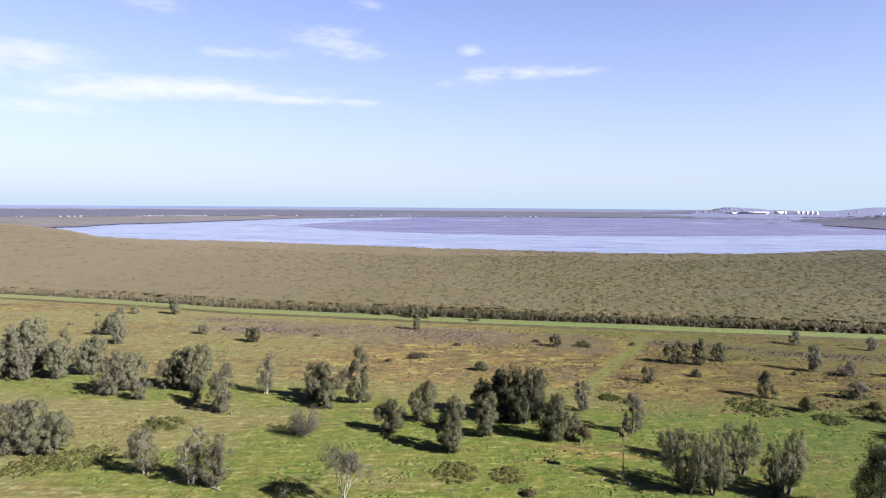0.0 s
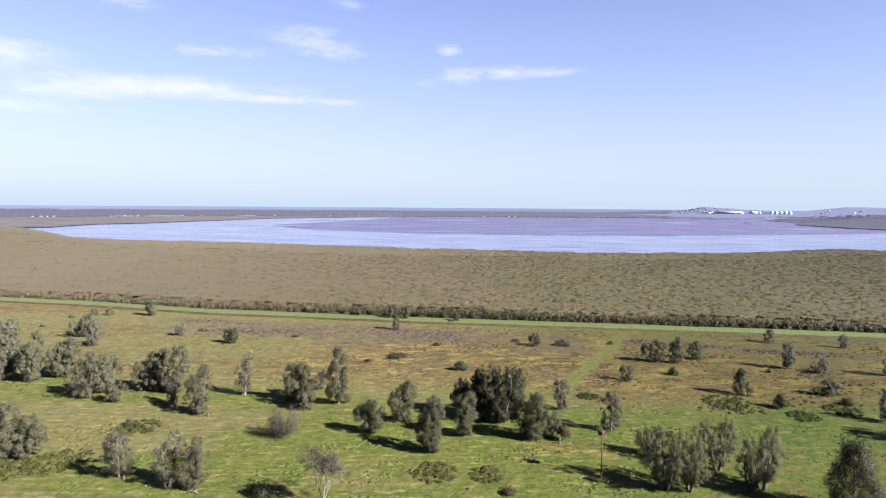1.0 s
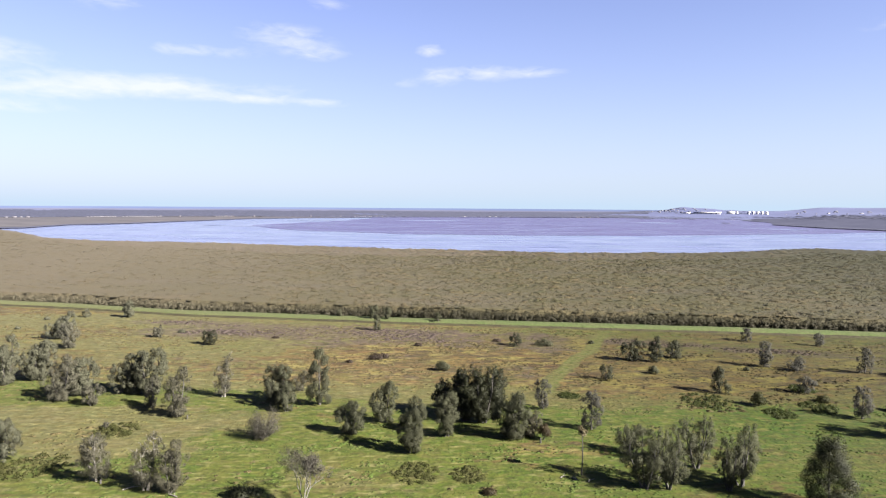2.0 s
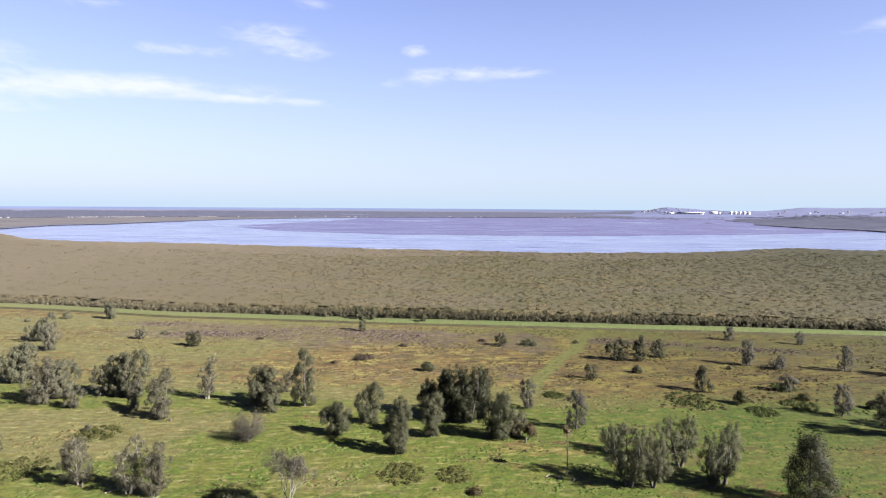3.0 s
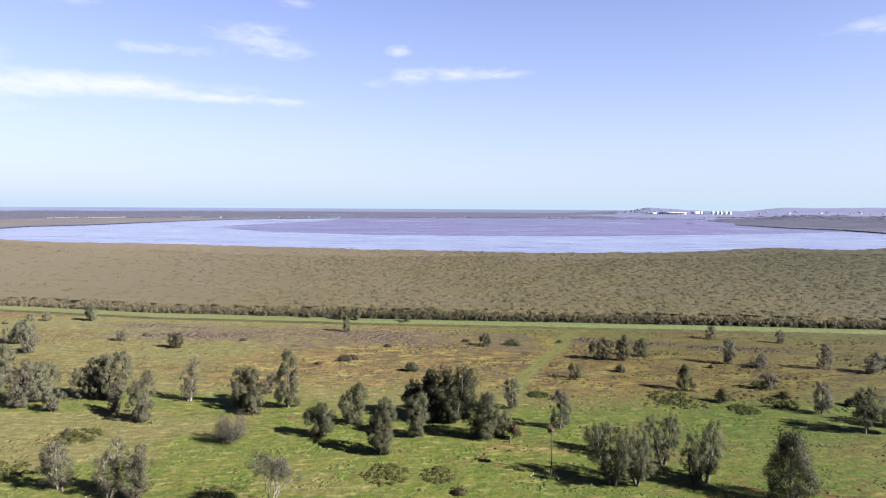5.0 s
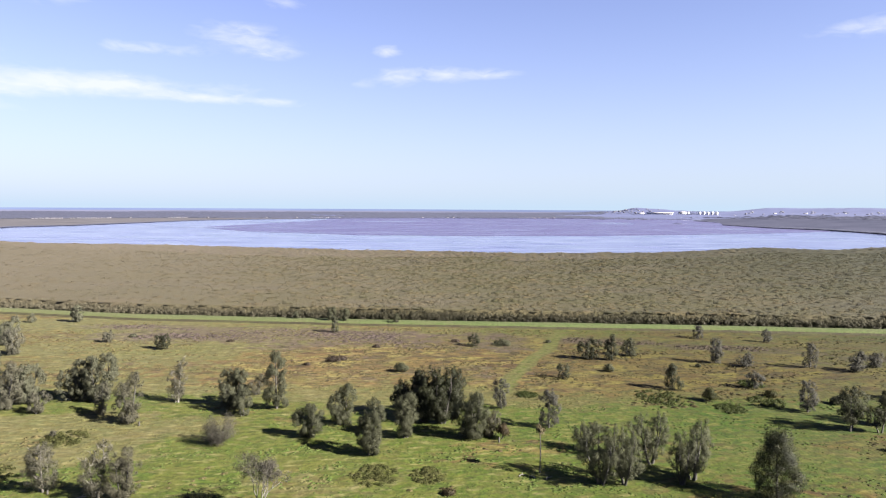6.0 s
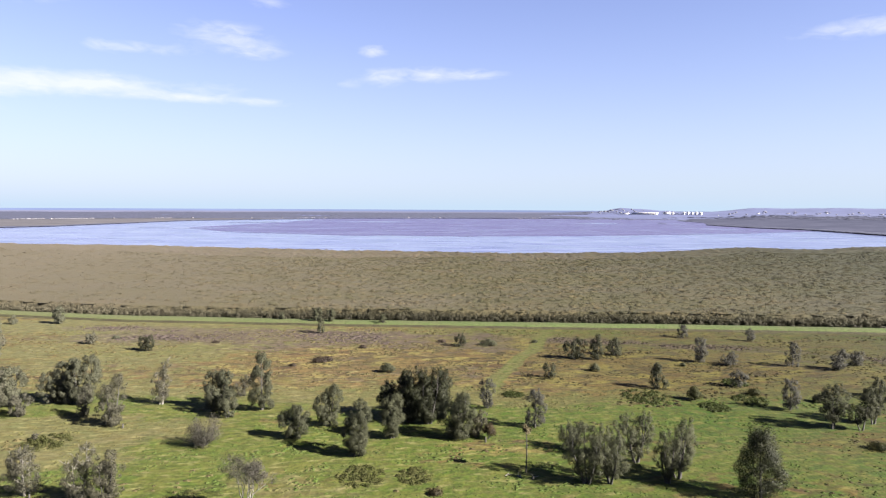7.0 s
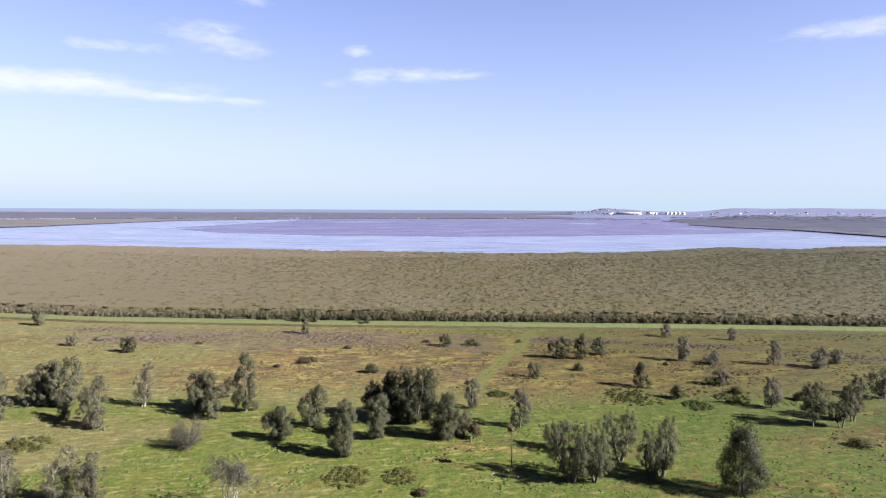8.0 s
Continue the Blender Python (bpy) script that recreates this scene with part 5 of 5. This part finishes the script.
# The settlement along the marsh's back edge: azimuth, distance, length.
for k, (a, r, w) in enumerate(((-32.0, 3110, 9), (-31.6, 3120, 9), (-29.2, 3140, 11), (-28.7, 3150, 14), (-28.3, 3150, 9), (-27.9, 3160, 14), (-23.6, 3230, 11), (-23.2, 3240, 9),
                               (-22.8, 3240, 14), (-22.3, 3250, 9), (-21.2, 3270, 9), (-19.1, 3300, 11), (-17.7, 3320, 9), (-14.3, 3370, 11), (-13.7, 3370, 9), (-12.1, 3380, 11),
                               (-7.6, 3400, 9), (-5.2, 3420, 9), (-2.8, 3450, 14), (-2.2, 3450, 11), (-1.7, 3460, 14), (-0.9, 3470, 11), (4.8, 3510, 14), (5.1, 3510, 14),
                               (7.2, 3545, 14), (7.7, 3550, 11), (8.2, 3550, 14), (8.8, 3560, 14), (14.4, 3630, 11), (14.8, 3640, 9), (15.4, 3650, 14), (16.0, 3660, 14))):
    house(a, r, float(w), 2.6 + 0.4 * (k % 2), "small pale house far off across the marsh", HOUSE_WALL, HOUSE_ROOF)
for a0, a1 in ((-24.1, -22.2), (-21.7, -19.2), (-15.0, -13.4), (-4.0, -1.7), (13.2, 16.2)):
    for k, a in enumerate(np.arange(a0, a1, 0.19)):
        house(float(a) + 0.06 * math.sin(13 * k), float(np.interp(a, (-24, -14, -3, 16), (3215, 3350, 3435, 3640))) + 9 * (k % 3), (7.0, 9.0)[k % 2], 2.2,
              "low pale house in a row across the marsh", HOUSE_WALL, HOUSE_ROOF)
for k in range(34):
    a = 29.9 + 0.34 * k + 0.32 * math.sin(7.3 * k) + 0.2 * math.sin(2.1 * k)
    house(a, 4270 + 45 * ((k * 7) % 6), (7.0, 12.0, 9.0, 16.0)[(k * 5) % 4], 2.6 + 0.5 * (k % 3), "white house on the far hillside", WHITE if k % 7 == 0 else HOUSE_WALL, ROOF if k % 7 == 0 else HOUSE_ROOF)
for k in range(16):
    house(20.9 + 0.22 * k + 0.09 * math.sin(11 * k), 4420 + 40 * ((k * 5) % 7), (9.0, 14.0, 11.0)[k % 3], 3.5, "pale house on the distant ridge", HOUSE_WALL, HOUSE_ROOF)


# ---- grass tussocks ----
def tussocks(name, x, y, tall, wide, blades, mat, label):
    """Tufts of blades that rise from a ragged ring and meet in a crest, all in one mesh."""
    n = len(x)
    q = rng.uniform(0, 2 * math.pi, (n, 1)) + np.arange(blades)[None] * 2 * math.pi / blades + rng.uniform(-0.4, 0.4, (n, blades))
    c, s = np.cos(q), np.sin(q)
    reach = wide[:, None] * rng.uniform(0.6, 1.1, (n, blades))
    hh = tall[:, None] * rng.uniform(0.7, 1.15, (n, blades))
    w = reach * math.tan(math.pi / blades) * 1.15
    X, Y, lean = x[:, None], y[:, None], rng.normal(0, 0.12, (n, blades)) * wide[:, None]
    a = np.stack([X + c * reach - s * w, Y + s * reach + c * w, np.full((n, blades), -0.1)], -1)
    b = np.stack([X + c * reach + s * w, Y + s * reach - c * w, np.full((n, blades), -0.1)], -1)
    t = np.stack([X + lean, Y + lean, hh], -1)
    v = np.stack([b, a, t], 2).reshape(-1, 3)
    face = np.repeat(unit(np.stack([0.6 * c, 0.6 * s, np.ones_like(c)], -1)).reshape(-1, 3), 3, axis=0)
    return tagged(new(name, mesh_of(name, v, np.arange(len(v)).reshape(-1, 3), mat, normals=face)), label, "grass", kind="stuff")


def tuft_material(name, dark_c, light_c, other, east=(0.46, 0.48, 0.34)):
    m, nt, b = material(name)
    isl = nt.nodes.new("ShaderNodeNewGeometry").outputs["Random Per Island"]
    w = coords(nt)
    c = mix(nt, nmath(nt, "ADD", 0.3, nmath(nt, "MULTIPLY", isl, 0.5)), dark_c, light_c)
    c = mix(nt, noisy(nt, w, 0.12, 4), c, other)
    # Eastern light falloff, put into the tufts' colour to match the ground.
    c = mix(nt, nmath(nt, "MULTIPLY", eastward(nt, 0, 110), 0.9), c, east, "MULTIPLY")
    put(nt, b.inputs["Base Color"], c)
    b.inputs["Roughness"].default_value = 0.9
    b.inputs["Specular IOR Level"].default_value = 0.1
    return m


TUFT_OLIVE = tuft_material("olive_tufts", (0.0226, 0.0226, 0.0075), (0.0464, 0.0439, 0.0169), (0.0339, 0.0330, 0.0117))
TUFT_LUSH = tuft_material("lush_tufts", (0.0112, 0.0205, 0.0032), (0.0290, 0.0420, 0.0082), (0.0243, 0.0312, 0.0080), (0.56, 0.66, 0.36))
TUFT_RUST = tuft_material("rusty_tufts", (0.0157, 0.0113, 0.0055), (0.0355, 0.0272, 0.0137), (0.0250, 0.0210, 0.0093))
TUFT_HEATH = tuft_material("heath_tufts", (0.0172, 0.0127, 0.0124), (0.0340, 0.0262, 0.0250), (0.0262, 0.0205, 0.0178), (0.64, 0.64, 0.52))
TUFT_SEDGE = tuft_material("sedge_tufts", (0.0201, 0.0164, 0.0074), (0.0447, 0.0356, 0.0164), (0.0318, 0.0282, 0.0121))

tx, ty = scatter(128, 440, -36, 44, lambda r: 0.95 + (r - 128) * 0.0022)
ok = ty < bank_y(tx) - 2
across, along = track_side(tx, ty)
ok &= ~((np.abs(across) < 3.6) & (along > -5) & (along < 118))
drift = fbm(tx, ty * 1.7, 9, 3, 61)
ok &= rng.uniform(0, 1, len(tx)) < 0.04 + 0.42 * ramp(drift, 0.38, 0.64)
tx, ty = tx[ok], ty[ok]
c_lush, c_rust, c_heath = covers(tx, ty)
pick = rng.uniform(0, 1, len(tx))
is_heath = c_heath > 0.45 + 0.6 * pick
is_rust = ~is_heath & (c_rust > 0.2 + 0.5 * pick)
is_lush = ~is_heath & ~is_rust & (c_lush > 0.25 + 0.4 * pick)
is_olive = ~(is_heath | is_rust | is_lush)
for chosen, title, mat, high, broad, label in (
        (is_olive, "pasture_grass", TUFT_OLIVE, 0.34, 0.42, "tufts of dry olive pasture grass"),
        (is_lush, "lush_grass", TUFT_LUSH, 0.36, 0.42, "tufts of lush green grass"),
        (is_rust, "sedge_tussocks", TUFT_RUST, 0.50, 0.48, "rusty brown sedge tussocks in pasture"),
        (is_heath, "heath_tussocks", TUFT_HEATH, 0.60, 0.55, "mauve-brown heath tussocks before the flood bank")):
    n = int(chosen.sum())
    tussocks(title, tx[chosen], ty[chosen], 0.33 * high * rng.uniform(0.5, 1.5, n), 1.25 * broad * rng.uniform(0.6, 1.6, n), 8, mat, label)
# Larger rush clumps, in drifts.
bx, by = scatter(130, 430, -36, 44, lambda r: 3.2)
ok = (by < bank_y(bx) - 6) & (fbm(bx, by * 2.0, 26, 4, 71) + 0.16 * ramp(by, 170, 260) > 0.66 + 0.12 * rng.uniform(0, 1, len(bx)))
across, along = track_side(bx, by)
ok &= ~((np.abs(across) < 5) & (along > -5) & (along < 118))
bx, by = bx[ok], by[ok]
n = len(bx)
tussocks("rush_clumps", bx, by, rng.uniform(0.18, 0.38, n), rng.uniform(0.6, 1.7, n), 10, TUFT_SEDGE, "clumps of brown rushes scattered through the pasture")

hx2, hy2 = scatter(215, 430, -36, 44, lambda r: 2.4)
c_heath2 = covers(hx2, hy2)[2]
ok = (hy2 < bank_y(hx2) - 7) & (c_heath2 > 0.40 + 0.45 * fbm(hx2, hy2 * 1.6, 11, 3, 77) + 0.12 * rng.uniform(0, 1, len(hx2)))
hx2, hy2 = hx2[ok], hy2[ok]
n = len(hx2)
tussocks("heath_clumps", hx2, hy2, rng.uniform(0.2, 0.45, n), rng.uniform(0.8, 2.2, n), 10, TUFT_HEATH, "bushy mauve-brown heath clumps before the flood bank")

# Leafy front of the mangrove wood, with pale stems.
fronts, stems = [], []
for row in range(5):
    x = -335.0
    while x < 340:
        px, py = x + rng.uniform(-0.6, 0.6), float(bank_y(x)) + 17.4 + 2.3 * row + rng.uniform(-1.0, 1.0)
        hh = float(canopy_top(np.array([px]), np.array([py]))[0]) * (0.76, 0.86, 0.96, 1.04, 1.12)[row] * rng.uniform(0.86, 1.12)
        half = rng.uniform(1.3, 2.9)
        n = 14
        q, u = rng.uniform(0, 2 * math.pi, n), np.linspace(0.14, 1.0, n)
        d = half * np.sqrt(np.maximum(0.08, 1 - (1.7 * u - 0.95) ** 2)) * rng.uniform(0.4, 0.95, n)
        r = rng.uniform(0.55, 1.0, n)
        cs = np.stack([px + np.cos(q) * d, py + 0.7 * np.sin(q) * d, np.maximum(0.6, hh * u - r)], -1)
        fronts.append(sprays(cs, r, (740, 440, 290, 260, 260)[row], 0.36, 0.2, int(rng.integers(1, 99999)), 0.95, 0.40, cs * (1, 1, 0.4) + (0, 3.0, 0)))
        for c in cs[3:6] if row == 0 else ():
            stems.append(tube([(px, py, 0), (px * 0.5 + c[0] * 0.5, c[1] * 0.5 + py * 0.5, hh * 0.35), c], [0.10, 0.08, 0.03], 5))
        x += 2 * half * rng.uniform(0.55, 0.95)
v, f, face = joined(fronts)
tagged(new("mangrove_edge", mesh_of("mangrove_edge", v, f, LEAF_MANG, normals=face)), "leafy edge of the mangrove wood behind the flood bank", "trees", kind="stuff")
v, f = joined(stems)
tagged(new("mangrove_stems", mesh_of("mangrove_stems", v, f, BARK_PALE, True)), "thin pale stems along the mangrove edge", "trees", kind="stuff")
